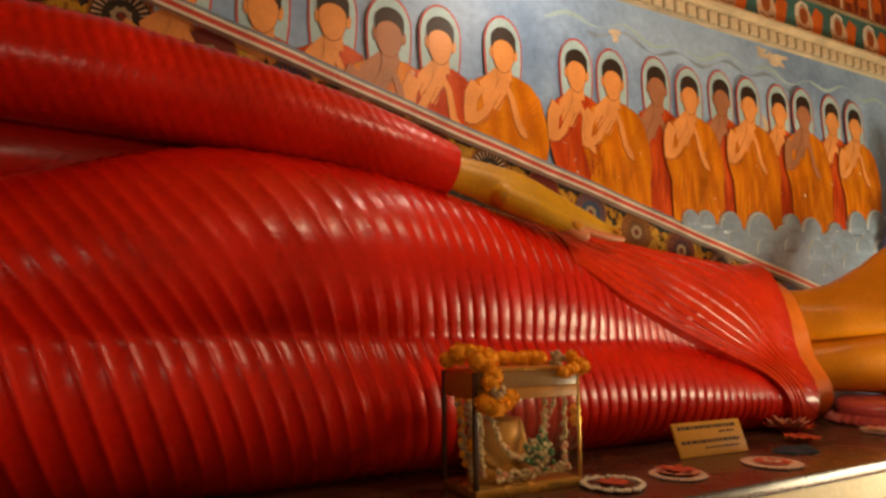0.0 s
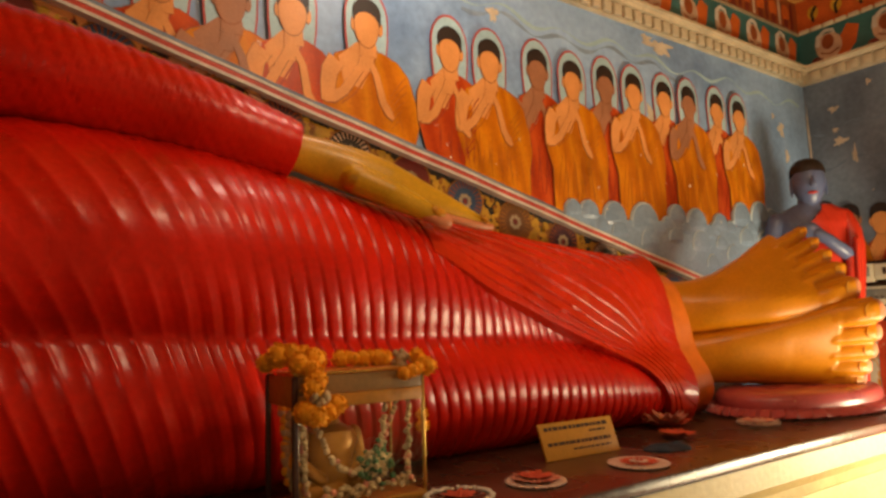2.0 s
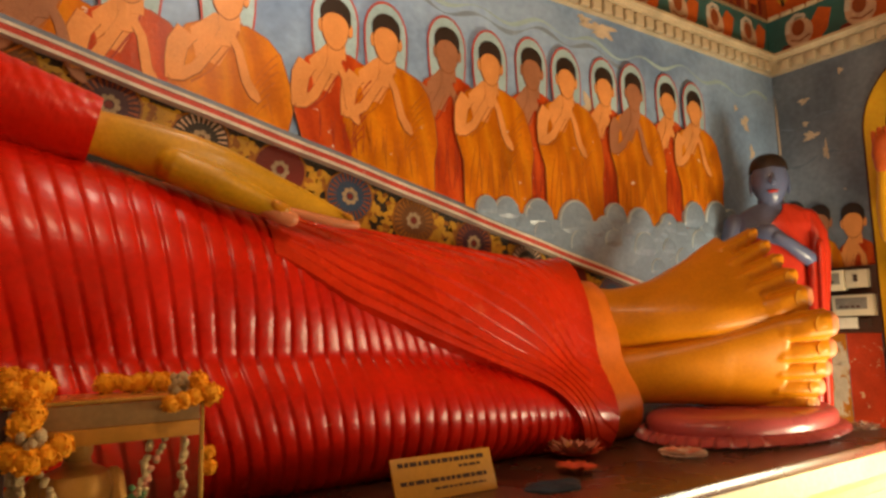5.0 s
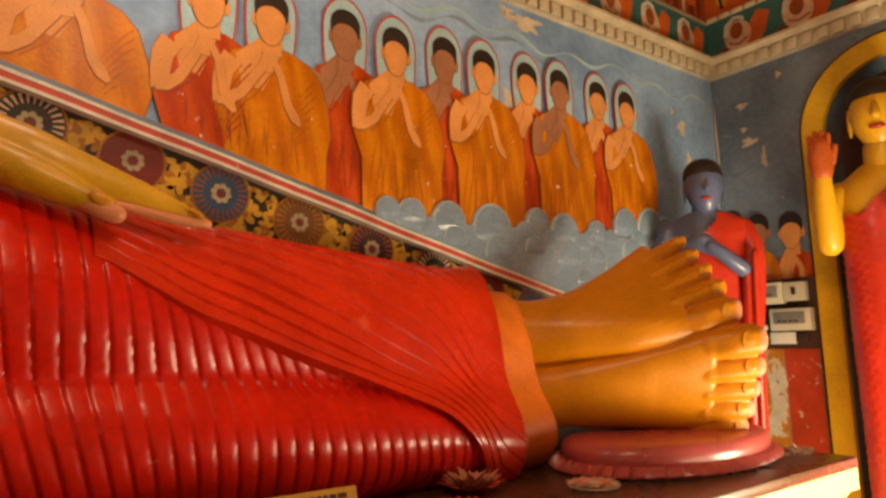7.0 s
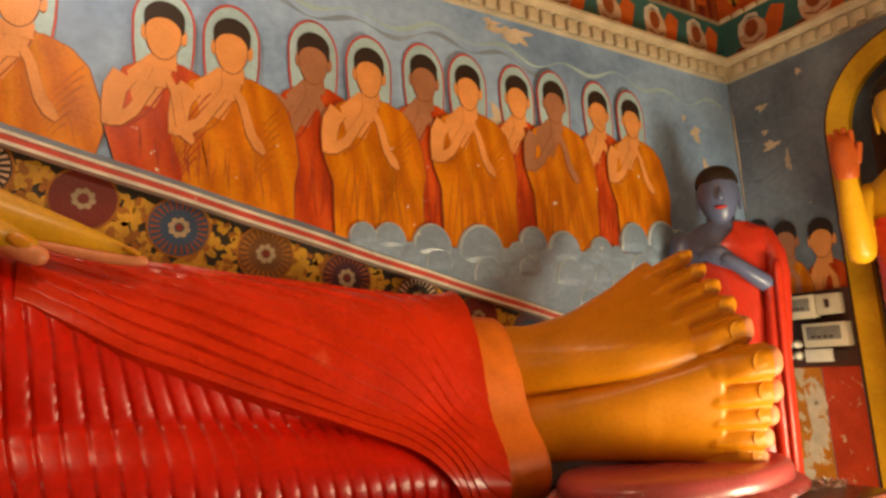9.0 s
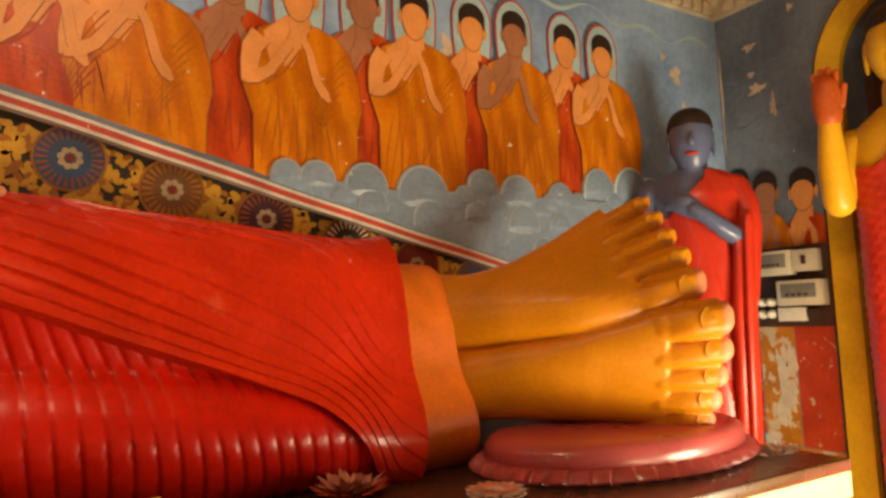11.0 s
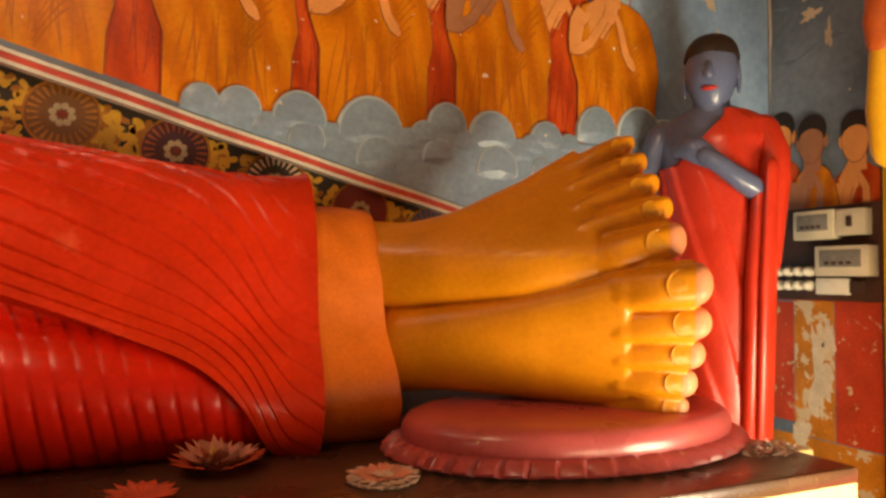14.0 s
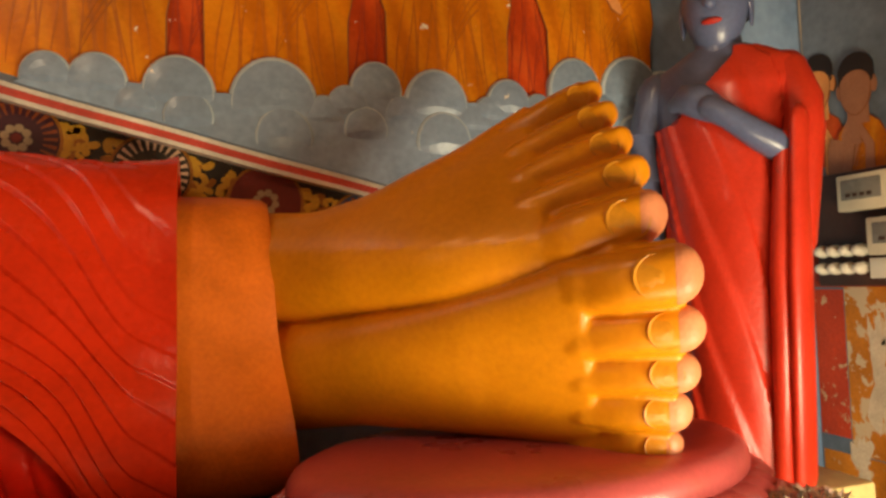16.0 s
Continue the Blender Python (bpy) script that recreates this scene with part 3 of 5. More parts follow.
st.add(*gold.fused(0.0058, 6), "gold")
st.tube([(-1.3, 2.73, 2.08), (-0.2, 2.73, 2.14), (0.6, 2.72, 2.14)], [0.19, 0.18, 0.15], "red_robe", 20, flat=0.7)

# arm along the flank: sleeve with slanting ribs, then the hand
path = [Vector(p) for p in [(-1.3, 2.56, 2.42), (-0.6, 2.55, 2.42), (0.0, 2.54, 2.40), (0.5, 2.53, 2.36), (0.95, 2.51, 2.29), (1.38, 2.48, 2.19)]]
along = np.linspace(0, 5, 330)
px, py, pz = (np.interp(along, range(6), [p[i] for p in path]) for i in range(3))
rad = np.interp(px, [-1.3, 0.0, 0.6, 1.1, 1.40], [0.20, 0.195, 0.175, 0.145, 0.112])
rows = []
for i in range(len(along)):
    row = []
    for a in np.linspace(0, 2 * math.pi, 40, endpoint=False):
        c, s = math.cos(a), math.sin(a)
        q = rad[i] * (1 + 0.031 * float(pleats(np.array(-(px[i] + 0.12 * s - 0.05 * c) / 0.052))))
        row.append((px[i] + 0.35 * rad[i] * s * 0.6, min(py[i] + c * q, WALL - 0.004), pz[i] + s * q))
    rows.append(row)
st.grid(rows, "red_robe", wrap=True, cap=True)
gold = Build()
gold.tube([(1.28, 2.47, 2.205), (1.40, 2.465, 2.184), (1.52, 2.455, 2.158), (1.66, 2.44, 2.122), (1.77, 2.425, 2.088), (1.86, 2.415, 2.058), (1.97, 2.405, 2.028), (2.085, 2.395, 1.998), (2.19, 2.388, 1.966), (2.262, 2.383, 1.943)], [0.078, 0.077, 0.088, 0.098, 0.096, 0.086, 0.068, 0.050, 0.034, 0.022], "gold", 28, flat=0.62)
gold.tube([(1.62, 2.40, 2.085), (1.76, 2.365, 2.03), (1.88, 2.345, 1.982), (1.97, 2.332, 1.946)], [0.06, 0.058, 0.046, 0.036], "gold", 18)
st.add(*gold.fused(0.006, 4), "hand")
st.tube([(1.96, 2.372, 1.972), (2.10, 2.366, 1.944), (2.20, 2.366, 1.929), (2.285, 2.372, 1.926)], [0.010, 0.017, 0.018, 0.016], "toe_pink", 14)
st.tube([(1.90, 2.335, 1.955), (1.96, 2.322, 1.932), (2.00, 2.318, 1.922)], [0.024, 0.028, 0.029], "toe_pink", 14)
for (x0, y0, z0), (ru, rv) in (((1.955, 2.298, 1.960), (0.036, 0.020)), ((2.245, 2.358, 1.957), (0.026, 0.010))):
    st.ball((x0, y0, z0), (ru, 0.010, rv), "nail", 12, turn=Matrix.Rotation(radians(18), 3, "Y"))
st.link("reclining_statue", label="huge reclining statue in ribbed red robe with golden hand and feet", category="statue")

# ---- cushion under the feet ----
cu = empty("foot_cushion", (4.485, 2.20, LEDGE), "glossy pink plaster cushion with pleated frill under the feet", "cushion")
b = Build()
rows = []
for k, z in [(0.95, 0.0), (1.0, 0.03), (1.02, 0.065), (1.015, 0.095), (0.99, 0.118), (0.94, 0.132), (0.84, 0.139), (0.4, 0.141), (0.02, 0.141)]:
    rows.append([(0.62 * k * math.cos(a), 0.385 * k * math.sin(a), z) for a in np.linspace(0, 2 * math.pi, 72, endpoint=False)])
b.grid(rows, "pink", wrap=True, cap=True).link("pad", cu)
b = Build()
rows = []
for k, z, w in [(0.99, 0.055, 0.0), (1.02, 0.052, 0.3), (1.05, 0.036, 0.8), (1.075, 0.012, 1.0), (1.07, 0.004, 1.0), (0.9, 0.002, 0.0)]:
    row = []
    for i in range(480):
        a = 2 * math.pi * i / 480
        s = float(pleats(np.array(46 * i / 480)))
        row.append(((0.62 * k + 0.034 * w * s) * math.cos(a), (0.385 * k + 0.034 * w * s) * math.sin(a), z + 0.014 * w * s * (z > 0.003)))
    rows.append(row)
b.grid(rows, "pink", wrap=True).link("frill", cu)

# ---- the mural: painted row of figures, clouds, border ----
rnd = random.Random(7)


def line_z(x):
    return 2.865 - 0.2555 * (x - 0.21)


def strip(path, w):
    """Outline of a tapered brush stroke along a 2D path."""
    left, right = [], []
    for i, (u, v) in enumerate(path):
        u0, v0 = path[max(i - 1, 0)]
        u1, v1 = path[min(i + 1, len(path) - 1)]
        d = math.hypot(u1 - u0, v1 - v0) or 1
        k = w if not callable(w) else w(i / (len(path) - 1))
        left.append((u - (v1 - v0) / d * k, v + (u1 - u0) / d * k))
        right.append((u + (v1 - v0) / d * k, v - (u1 - u0) / d * k))
    return left + right[::-1]


def painted_figure(x, z, robe, skin, front, width, order, place=on_wall, low=None, halo=True, flip=1, label=""):
    b = Build()
    d0 = 0.002 + 0.0005 * order + (0.012 if front else 0.0)
    lay = lambda dd: (lambda u, v, d: place(x + flip * u, z + v, d0 + dd + d - (0.003 if d == 0 else 0)))
    low = low or (lambda u: -0.9)
    if halo:
        rim = [(0.110, -0.06)] + oval(0, 0.03, 0.112, 0.158, 22, -0.1, math.pi + 0.1) + [(-0.110, -0.06), (-0.10, -0.16), (0.10, -0.16)]
        b.sheet([(u * 1.085, v * 1.06 + 0.002) for u, v in rim], lay(-0.0006), "halo_rim", 0.002)
        b.sheet(rim, lay(0.0004), "halo", 0.002)
    w = width / 2
    right = [(w * 0.35, -0.13), (w * 0.72, -0.165), (w * 0.98, -0.23), (w * 1.16, -0.36), (w * 1.22, -0.48), (w * 1.13, -0.58), (w * 1.12, -0.7)]
    left = [(-w * 0.82, -0.7), (-w * 0.82, -0.56), (-w * 1.0, -0.44), (-w * 0.96, -0.28), (-w * 0.72, -0.18), (-w * 0.3, -0.13)]
    base = [(u, low(u)) for u in np.linspace(w * 1.12, -w * 0.82, 7)]
    right = [(u, max(v, low(u) + 0.01)) for u, v in right]
    left = [(u, max(v, low(u) + 0.01)) for u, v in left]
    dark = robe + "_dark"
    b.sheet([(u * 1.02, v + 0.004) for u, v in right] + base + [(u * 1.02, v + 0.004) for u, v in left], lay(0.0006), "line", 0.002)
    b.sheet(right + base + left, lay(0.001), robe, 0.003)
    # bare chest and upper arm
    b.sheet([(-w * 0.25, -0.10), (w * 0.22, -0.10), (w * 0.20, -0.17), (-w * 0.15, -0.33), (-w * 0.55, -0.31), (-w * 0.66, -0.19)], lay(0.0016), skin, 0.003)
    arm = [(-w * 0.70, -0.21), (-w * 0.86, -0.27), (-w * 0.90, -0.34), (-w * 0.90, -0.42)]
    b.sheet(strip(arm, lambda q: 0.048 - 0.012 * q), lay(0.0020), "line", 0.003)
    b.sheet(strip(arm, lambda q: 0.045 - 0.012 * q), lay(0.0026), skin, 0.003)
    b.sheet(strip([(w * 0.24, -0.12), (w * 0.12, -0.21), (-w * 0.30, -0.36), (-w * 0.62, -0.42)], 0.004), lay(0.0028), dark, 0.003)
    # folds
    for i in range(15):
        u0 = w * (1.02 - 0.125 * i)
        pth = [(u0 * (1 - 0.30 * (1 - q)) + 0.014 * math.sin(4 * q + 2 * i), -0.41 - 0.03 * (i % 4) - q * 0.48) for q in np.linspace(0, 1, 9)]
        pth = [(u, v) for u, v in pth if v > low(u) + 0.02]
        if len(pth) > 2:
            b.sheet(strip(pth, lambda q: 0.0036 * (1 - 0.8 * abs(2 * q - 1))), lay(0.0020 + 0.00007 * i), dark, 0.0025)
    for i in range(7):
        pth = [(w * (1.08 - 0.07 * i) - w * (0.75 - 0.03 * i) * q, -0.20 - 0.052 * i - 0.22 * q * q - 0.03 * math.sin(3 * q)) for q in np.linspace(0.0, 1.0, 10)]
        pth = [(u, v) for u, v in pth if v > low(u) + 0.02 and -w * 0.8 < u < w * (0.9 + 0.25 * min(1.0, max(0.0, -v - 0.2) / 0.2))]
        if len(pth) > 2:
            b.sheet(strip(pth, lambda q: 0.0034 * (1 - 0.7 * q)), lay(0.0032 + 0.00007 * i), dark, 0.0025)
    # joined forearms and hands
    for pth, k in (([(-w * 0.98, -0.42), (-w * 0.80, -0.40), (-w * 0.55, -0.36), (-0.035, -0.22), (-0.02, -0.165)], 0.032), ([(w * 0.58, -0.46), (w * 0.48, -0.43), (w * 0.34, -0.38), (0.045, -0.25), (0.0, -0.165)], 0.028)):
        taper = lambda q, k=k: k * (1 - 0.42 * q) * min(1.0, math.sqrt(0.12 + 6 * q))
        b.sheet(strip(pth, taper), lay(0.0034), "line", 0.003)
        b.sheet(strip([(u, v + 0.003) for u, v in pth], lambda q, f=taper: f(q) * 0.9), lay(0.0042), skin, 0.003)
    b.sheet(strip([(-0.012, -0.24), (-0.014, -0.17), (-0.022, -0.115)], lambda q: 0.024 * (1 - 0.65 * q)), lay(0.0050), skin, 0.003)
    # head, ears, hair
    b.sheet([(-0.045, -0.16), (0.05, -0.16), (0.045, -0.05), (-0.04, -0.05)], lay(0.0044), skin, 0.003)
    for e in (-1, 1):
        b.sheet(oval(e * 0.074, -0.01, 0.014, 0.035, 12), lay(0.0040), skin, 0.003)
    b.sheet(oval(0, 0.06, 0.078, 0.075, 22, -0.1, math.pi + 0.1) + [(-0.076, 0.01), (-0.06, -0.01), (0.06, -0.01), (0.076, 0.01)], lay(0.0048), "hair", 0.003)
    b.sheet([(0.070 * math.sin(a) - 0.004, -0.003 + (0.066 if math.cos(a) > 0 else 0.120) * math.cos(a)) for a in np.linspace(0, 2 * math.pi, 26, endpoint=False)], lay(0.0052), "line", 0.003)
    b.sheet([(0.067 * math.sin(a) - 0.004, 0.0 + (0.061 if math.cos(a) > 0 else 0.118) * math.cos(a)) for a in np.linspace(0, 2 * math.pi, 26, endpoint=False)], lay(0.0056), skin, 0.003)
    b.link("painted_figure", smooth=False, label=label, category="mural figure", group="painted row of figures")


FIGS = [(0.30, 2.93, 0), (0.64, 2.92, 1), (0.96, 2.95, 1), (1.24, 2.92, 0), (1.52, 2.935, 1), (1.90, 2.962, 0), (2.395, 2.94, 1), (2.665, 2.933, 0), (3.035, 2.962, 1), (3.31, 2.944, 0), (3.622, 2.983, 1), (3.882, 2.976, 0), (4.22, 2.99, 1), (4.478, 3.003, 0), (4.84, 3.013, 1), (5.11, 3.002, 0)]
DARK_SKIN = (3, 8, 10, 13)
for i, (fxx, fz, red) in enumerate(FIGS):
    robe, skin = ("russet", "saffron")[1 - red], "skin_b" if i in DARK_SKIN else "skin_a"
    front = not red or i in (4, 6)
    foot_z = lambda u, fxx=fxx, fz=fz: max(line_z(fxx + u) + 0.02, 2.06) - fz
    painted_figure(fxx, fz, robe, skin, front, (0.40 if red else 0.47), i, low=foot_z, label="painted figure with a halo in %s robe, palms joined" % ("a russet" if red else "a saffron"))
for i, (fy, red, wd) in enumerate([(2.725, 1, 0.24), (2.535, 0, 0.24), (2.31, 1, 0.28)]):
    painted_figure(fy, (2.305, 2.25, 2.225)[i], "russet" if red else "saffron", "skin_b" if i == 1 else "skin_a", not red, wd, i, place=on_end, low=lambda u: -0.36, halo=False, flip=-1, label="small painted figure in %s robe on the grey wall" % ("a red" if red else "a saffron"))

# clouds at the figures' feet
b = Build()
puffs = [(3.25, 2.137, 0.083), (3.385, 2.127, 0.10), (3.612, 2.110, 0.128), (3.49, 2.06, 0.075), (3.90, 2.088, 0.168), (4.06, 2.06, 0.08), (4.14, 2.095, 0.085), (4.24, 2.160, 0.108), (4.33, 2.08, 0.075), (4.458, 2.120, 0.140), (4.60, 2.06, 0.08), (4.66, 2.10, 0.075), (4.737, 2.140, 0.104), (4.86, 2.12, 0.078), (5.02, 2.215, 0.133), (5.14, 2.13, 0.09), (5.275, 2.212, 0.165), (5.43, 2.21, 0.12), (5.53, 2.12, 0.10)]
low_puffs = [(3.64, 2.035, 0.085), (3.93, 1.985, 0.105), (4.20, 2.02, 0.085), (4.48, 1.99, 0.115), (4.72, 2.0, 0.075), (4.86, 1.93, 0.09), (5.05, 2.05, 0.105), (5.29, 2.02, 0.12), (5.0, 1.83, 0.10), (4.60, 1.86, 0.08), (5.22, 1.84, 0.10)]


def puff(b, cx, cz, rx, rz, d, rise):
    """A low rounded swelling of plaster with a pale rim."""
    turn = np.linspace(0, 2 * math.pi, 40, endpoint=False)
    ring = lambda k, h: [on_wall(cx + rx * k * math.cos(a), cz + rz * k * math.sin(a), d + h - 0.055 * k * max(0.0, -math.sin(a) - 0.1)) for a in turn]
    edge = [(1.0, -0.02), (1.0, 0.0), (0.985, rise * 0.30), (0.95, rise * 0.48), (0.90, rise * 0.62)]
    b.grid([ring(k, h) for k, h in edge], "cloud_edge", wrap=True)
    b.grid([ring(k, h) for k, h in [edge[-1], (0.8, rise * 0.70), (0.6, rise * 0.86), (0.35, rise * 0.96), (0.02, rise)]], "cloud", wrap=True, cap=True)


for i, (cx, cz, q) in enumerate(puffs):
    puff(b, cx, cz, q * 0.86, q * 0.98, 0.024 + 0.0007 * ((i * 7) % 5), 0.026)
for i, (cx, cz, q) in enumerate(low_puffs):
    if cz - 0.03 > line_z(cx):
        puff(b, cx, cz, q * 0.9, q, 0.034 + 0.0007 * (i % 4), 0.022)
body = [(3.16, line_z(3.16))] + [(u, 2.13 - 0.03 * min(1.0, max(0.0, (u - 3.45) / 0.3)) + 0.03 * (u - 3.2)) for u in np.linspace(3.2, 5.48, 20)] + [(5.6, 2.15), (5.62, 1.5), (4.9, 1.5)] + [(u, line_z(u)) for u in (4.6, 4.0, 3.5)]
b.sheet(body[::-1], lambda u, v, d: on_wall(u, v, 0.036 + d - (0.004 if d == 0 else 0)), "cloud", 0.004)
b.link("painted_clouds", smooth=False, label="pale blue painted clouds with white scalloped edges", category="mural clouds")

# wavy brush lines and flaked patches
b = Build()
for z0, x0, x1, m in ((3.27, 2.2, 6.1, "halo"), (3.22, 2.5, 4.4, "cloud")):
    b.sheet(strip([(u, z0 + 0.03 * math.sin(14 * u) + 0.02 * math.sin(5.3 * u)) for u in np.linspace(x0, x1, 120)], lambda q: 0.008 + 0.006 * math.sin(40 * q)), on_wall, m, 0.0012 if m == "halo" else 0.0009)
b.link("sky_waves", smooth=False, kind="structure", label="pale wavy cloud lines on the mural sky", category="mural")
b = Build()
for z0, y0, y1 in ((3.08, 2.06, 2.78), (2.78, 2.12, 2.76)):
    b.sheet(strip([(u, z0 - 0.10 * (u - 2.1) + 0.025 * math.sin(16 * u)) for u in np.linspace(y0, y1, 60)], lambda q: 0.007 + 0.004 * math.sin(30 * q)), on_end, "stripe_blue", 0.0012)
b.link("wall_waves", smooth=False, kind="structure", label="dark wavy brush lines on the grey wall", category="mural")


def blot(place, u, v, ru, rv, seed):
    q = random.Random(seed)
    ph = [q.uniform(0, 6.28) for _ in range(4)]
    out = []
    for a in np.linspace(0, 2 * math.pi, 40, endpoint=False):
        k = 1 + 0.28 * math.sin(3 * a + ph[0]) + 0.2 * math.sin(5 * a + ph[1]) + 0.16 * math.sin(9 * a + ph[2]) + 0.1 * math.sin(14 * a + ph[3])
        out.append((u + ru * k * math.cos(a), v + rv * k * math.sin(a)))
    Build().sheet(out, place, "bare", 0.0016).link("flaked_patch", smooth=False, kind="structure", label="patch of bare plaster where paint flaked off", category="wall damage")


for i, (u, v, ru, rv) in enumerate([(4.22, 3.38, 0.13, 0.045), (4.08, 3.42, 0.05, 0.02), (2.72, 3.24, 0.035, 0.04), (4.10, 2.86, 0.07, 0.06), (1.86, 2.72, 0.08, 0.05), (1.82, 3.3, 0.03, 0.02), (5.77, 3.02, 0.04, 0.055), (5.83, 2.80, 0.025, 0.05), (5.66, 3.12, 0.02, 0.02)]):
    blot(on_wall, u, v, ru, rv, i)
for i, (u, v, ru, rv) in enumerate([(2.795, 2.9, 0.007, 0.35), (2.797, 2.3, 0.006, 0.2), (2.58, 3.20, 0.035, 0.022), (2.58, 3.02, 0.02, 0.018), (2.55, 2.92, 0.05, 0.03), (2.45, 2.78, 0.018, 0.06), (2.30, 3.35, 0.018, 0.02), (2.52, 1.06, 0.05, 0.22), (2.62, 0.72, 0.04, 0.1), (2.47, 1.25, 0.03, 0.08)]):
    blot(on_end, u, v, ru, rv, 20 + i)

# robes of larger painted figures low on the end wall
for (y0, y1, z0, z1, m) in ((2.805, 2.665, 0.80, 1.42, "worn_red"), (2.66, 2.44, 0.74, 1.43, "worn_saffron"), (2.435, 2.205, 0.74, 1.43, "worn_red"), (2.80, 2.2, 0.2, 0.735, "worn_saffron"), (2.80, 2.2, 1.43, 1.91, "russet_dark")):
    Build().sheet([(y0, z0), (y1, z0), (y1, z1), (y0, z1)], on_end, m, 0.0010).link("painted_robe", smooth=False, kind="structure", label="flaking %s robe painted low on the wall" % ("red" if "red" in m or "russet" in m else "saffron"), category="mural")

# slanting border: black ground, scrolls, medallions, striped moulding
bd = empty("border_band", label="slanting painted border with yellow scrolls and round medallions", category="border", kind="structure")
sx0, sx1 = -1.6, 4.86
Build().sheet([(sx0, line_z(sx0) - 0.04), (sx1, line_z(sx1) - 0.04), (sx1, line_z(sx1) - 0.6), (sx0, line_z(sx0) - 0.5)][::-1], on_wall, "black", 0.004).link("ground_panel", bd, smooth=False)
for name, up, lo, proud, m in (("slate_ledge", 0.034, -0.002, 0.050, "stripe_blue"), ("white_stripe", -0.002, -0.016, 0.056, "stripe_white"), ("red_stripe", -0.016, -0.040, 0.053, "stripe_red"), ("white_stripe", -0.040, -0.054, 0.056, "stripe_white")):
    s = Build()
    xs = np.linspace(sx0, sx1, 60)
    wob = [0.0025 * math.sin(3.1 * q) + 0.0015 * math.sin(11 * q) for q in xs]
    s.grid([[(q, WALL - 0.001, line_z(q) + up + w) for q, w in zip(xs, wob)], [(q, WALL - proud * (0.35 if name == "slate_ledge" else 1), line_z(q) + up + w) for q, w in zip(xs, wob)], [(q, WALL - proud, line_z(q) + lo + w) for q, w in zip(xs, wob)], [(q, WALL - 0.001, line_z(q) + lo + w) for q, w in zip(xs, wob)]], m)
    s.link(name, bd, smooth=False)
s = Build()
rr = random.Random(3)
slope = math.atan(-0.2555)


def bd_place(u, v, d):
    return (u * math.cos(slope) - v * math.sin(slope), WALL - 0.004 - d, line_z(0) + u * math.sin(slope) + v * math.cos(slope))


MED = [-0.26, 0.08, 0.42, 0.76, 1.11, 1.46, 1.80, 2.135, 2.468, 2.81, 3.172, 3.53, 3.87, 4.19]
for i, mx in enumerate(MED):
    u0 = mx / math.cos(slope) + 0.13
    for k in range(44):
        cu, cv = u0 + rr.uniform(-0.085, 0.085) * (1 if k < 20 else 2.0), -0.075 - 0.011 * (k % 20)
        a0, big = rr.uniform(0, 6.28), rr.uniform(0.018, 0.034)
        for j in range(4):
            a = a0 + j * 1.35
            tip = (cu + big * 1.5 * math.cos(a), cv + big * 1.5 * math.sin(a))
            if tip[1] > -0.058 or cv > -0.07:
                continue
            curl = [(cu + big * 1.45 * q * math.cos(a + 0.9 * q), cv + big * 1.45 * q * math.sin(a + 0.9 * q)) for q in (0.0, 0.2, 0.4, 0.6, 0.8, 0.95, 1.0)]
            if max(p[1] for p in curl) > -0.060:
                continue
            s.sheet(strip(curl, lambda q, w=big * 0.46: w * math.sqrt(max(0.02, math.sin(0.12 + 2.9 * q)))), lambda u, v, d, o=0.0002 * ((k * 4 + j) % 17): bd_place(u, v, d + o), "leaf" if (k + j) % 4 else "leaf_dark", 0.003)
s.link("leaf_scrolls", bd, smooth=False, label="curling yellow leaf scrolls", kind="stuff")
for i, mx in enumerate(MED):
    c = Build()
    v0, q = -0.146, 0.112
    u0 = (mx + v0 * math.sin(slope)) / math.cos(slope)
    ground = ("med_purple", "black", "med_red", "med_blue", "med_brown")[(i + 0) % 5]
    petal = ("frieze_brown", "frieze_pale", "med_red", "frieze_brown", "leaf_dark")[i % 5]
    pl = lambda o: (lambda u, v, d: bd_place(u0 + u, v0 + v, d + o))
    c.sheet(oval(0, 0, q * 1.08, q * 1.08, 36), pl(0.004), "leaf_dark", 0.003)
    c.sheet(oval(0, 0, q, q, 36), pl(0.0046), ground, 0.003)
    for k in range(26):
        a = 2 * math.pi * k / 26
        c.sheet(strip([(q * f * math.cos(a), q * f * math.sin(a)) for f in (0.62, 0.8, 0.95)], lambda w: 0.0022 + 0.004 * w), pl(0.0054), petal, 0.003)
    for k in range(8):
        a = 2 * math.pi * k / 8
        c.sheet(oval(q * 0.27 * math.cos(a), q * 0.27 * math.sin(a), q * 0.11, q * 0.11, 10), pl(0.0062 + 0.0002 * (k % 2)), "cream_dark", 0.003)
    c.sheet(oval(0, 0, q * 0.13, q * 0.13, 12), pl(0.0068), "med_red", 0.003)
    c.link("medallion", bd, smooth=False)

# ---- cornice and friezes under the ceiling ----
co = empty("cornice", label="cream moulded cornice with a row of dentils", category="cornice", kind="structure")
prof = [(0.0, 3.62), (0.085, 3.615), (0.09, 3.592), (0.07, 3.585), (0.065, 3.565), (0.03, 3.555), (0.03, 3.47), (0.0, 3.465)]
Build().grid([[(-4.2, WALL - d, z), (END - d, WALL - d, z), (END - d, -2.6, z)] for d, z in prof], "cream").link("moulding", co, smooth=False)
den = Build().box((-0.036, 0, 0), (0.036, 0.030, 0.078), "cream", 0.008)
d0 = den.link("dentil", co)
d0.location = (-0.5, WALL - 0.062, 3.474)
for i in range(1, 66):
    d = new("dentil", d0.data)
    d.parent, d.location = co, (-0.5 + 0.101 * i, WALL - 0.062, 3.474)
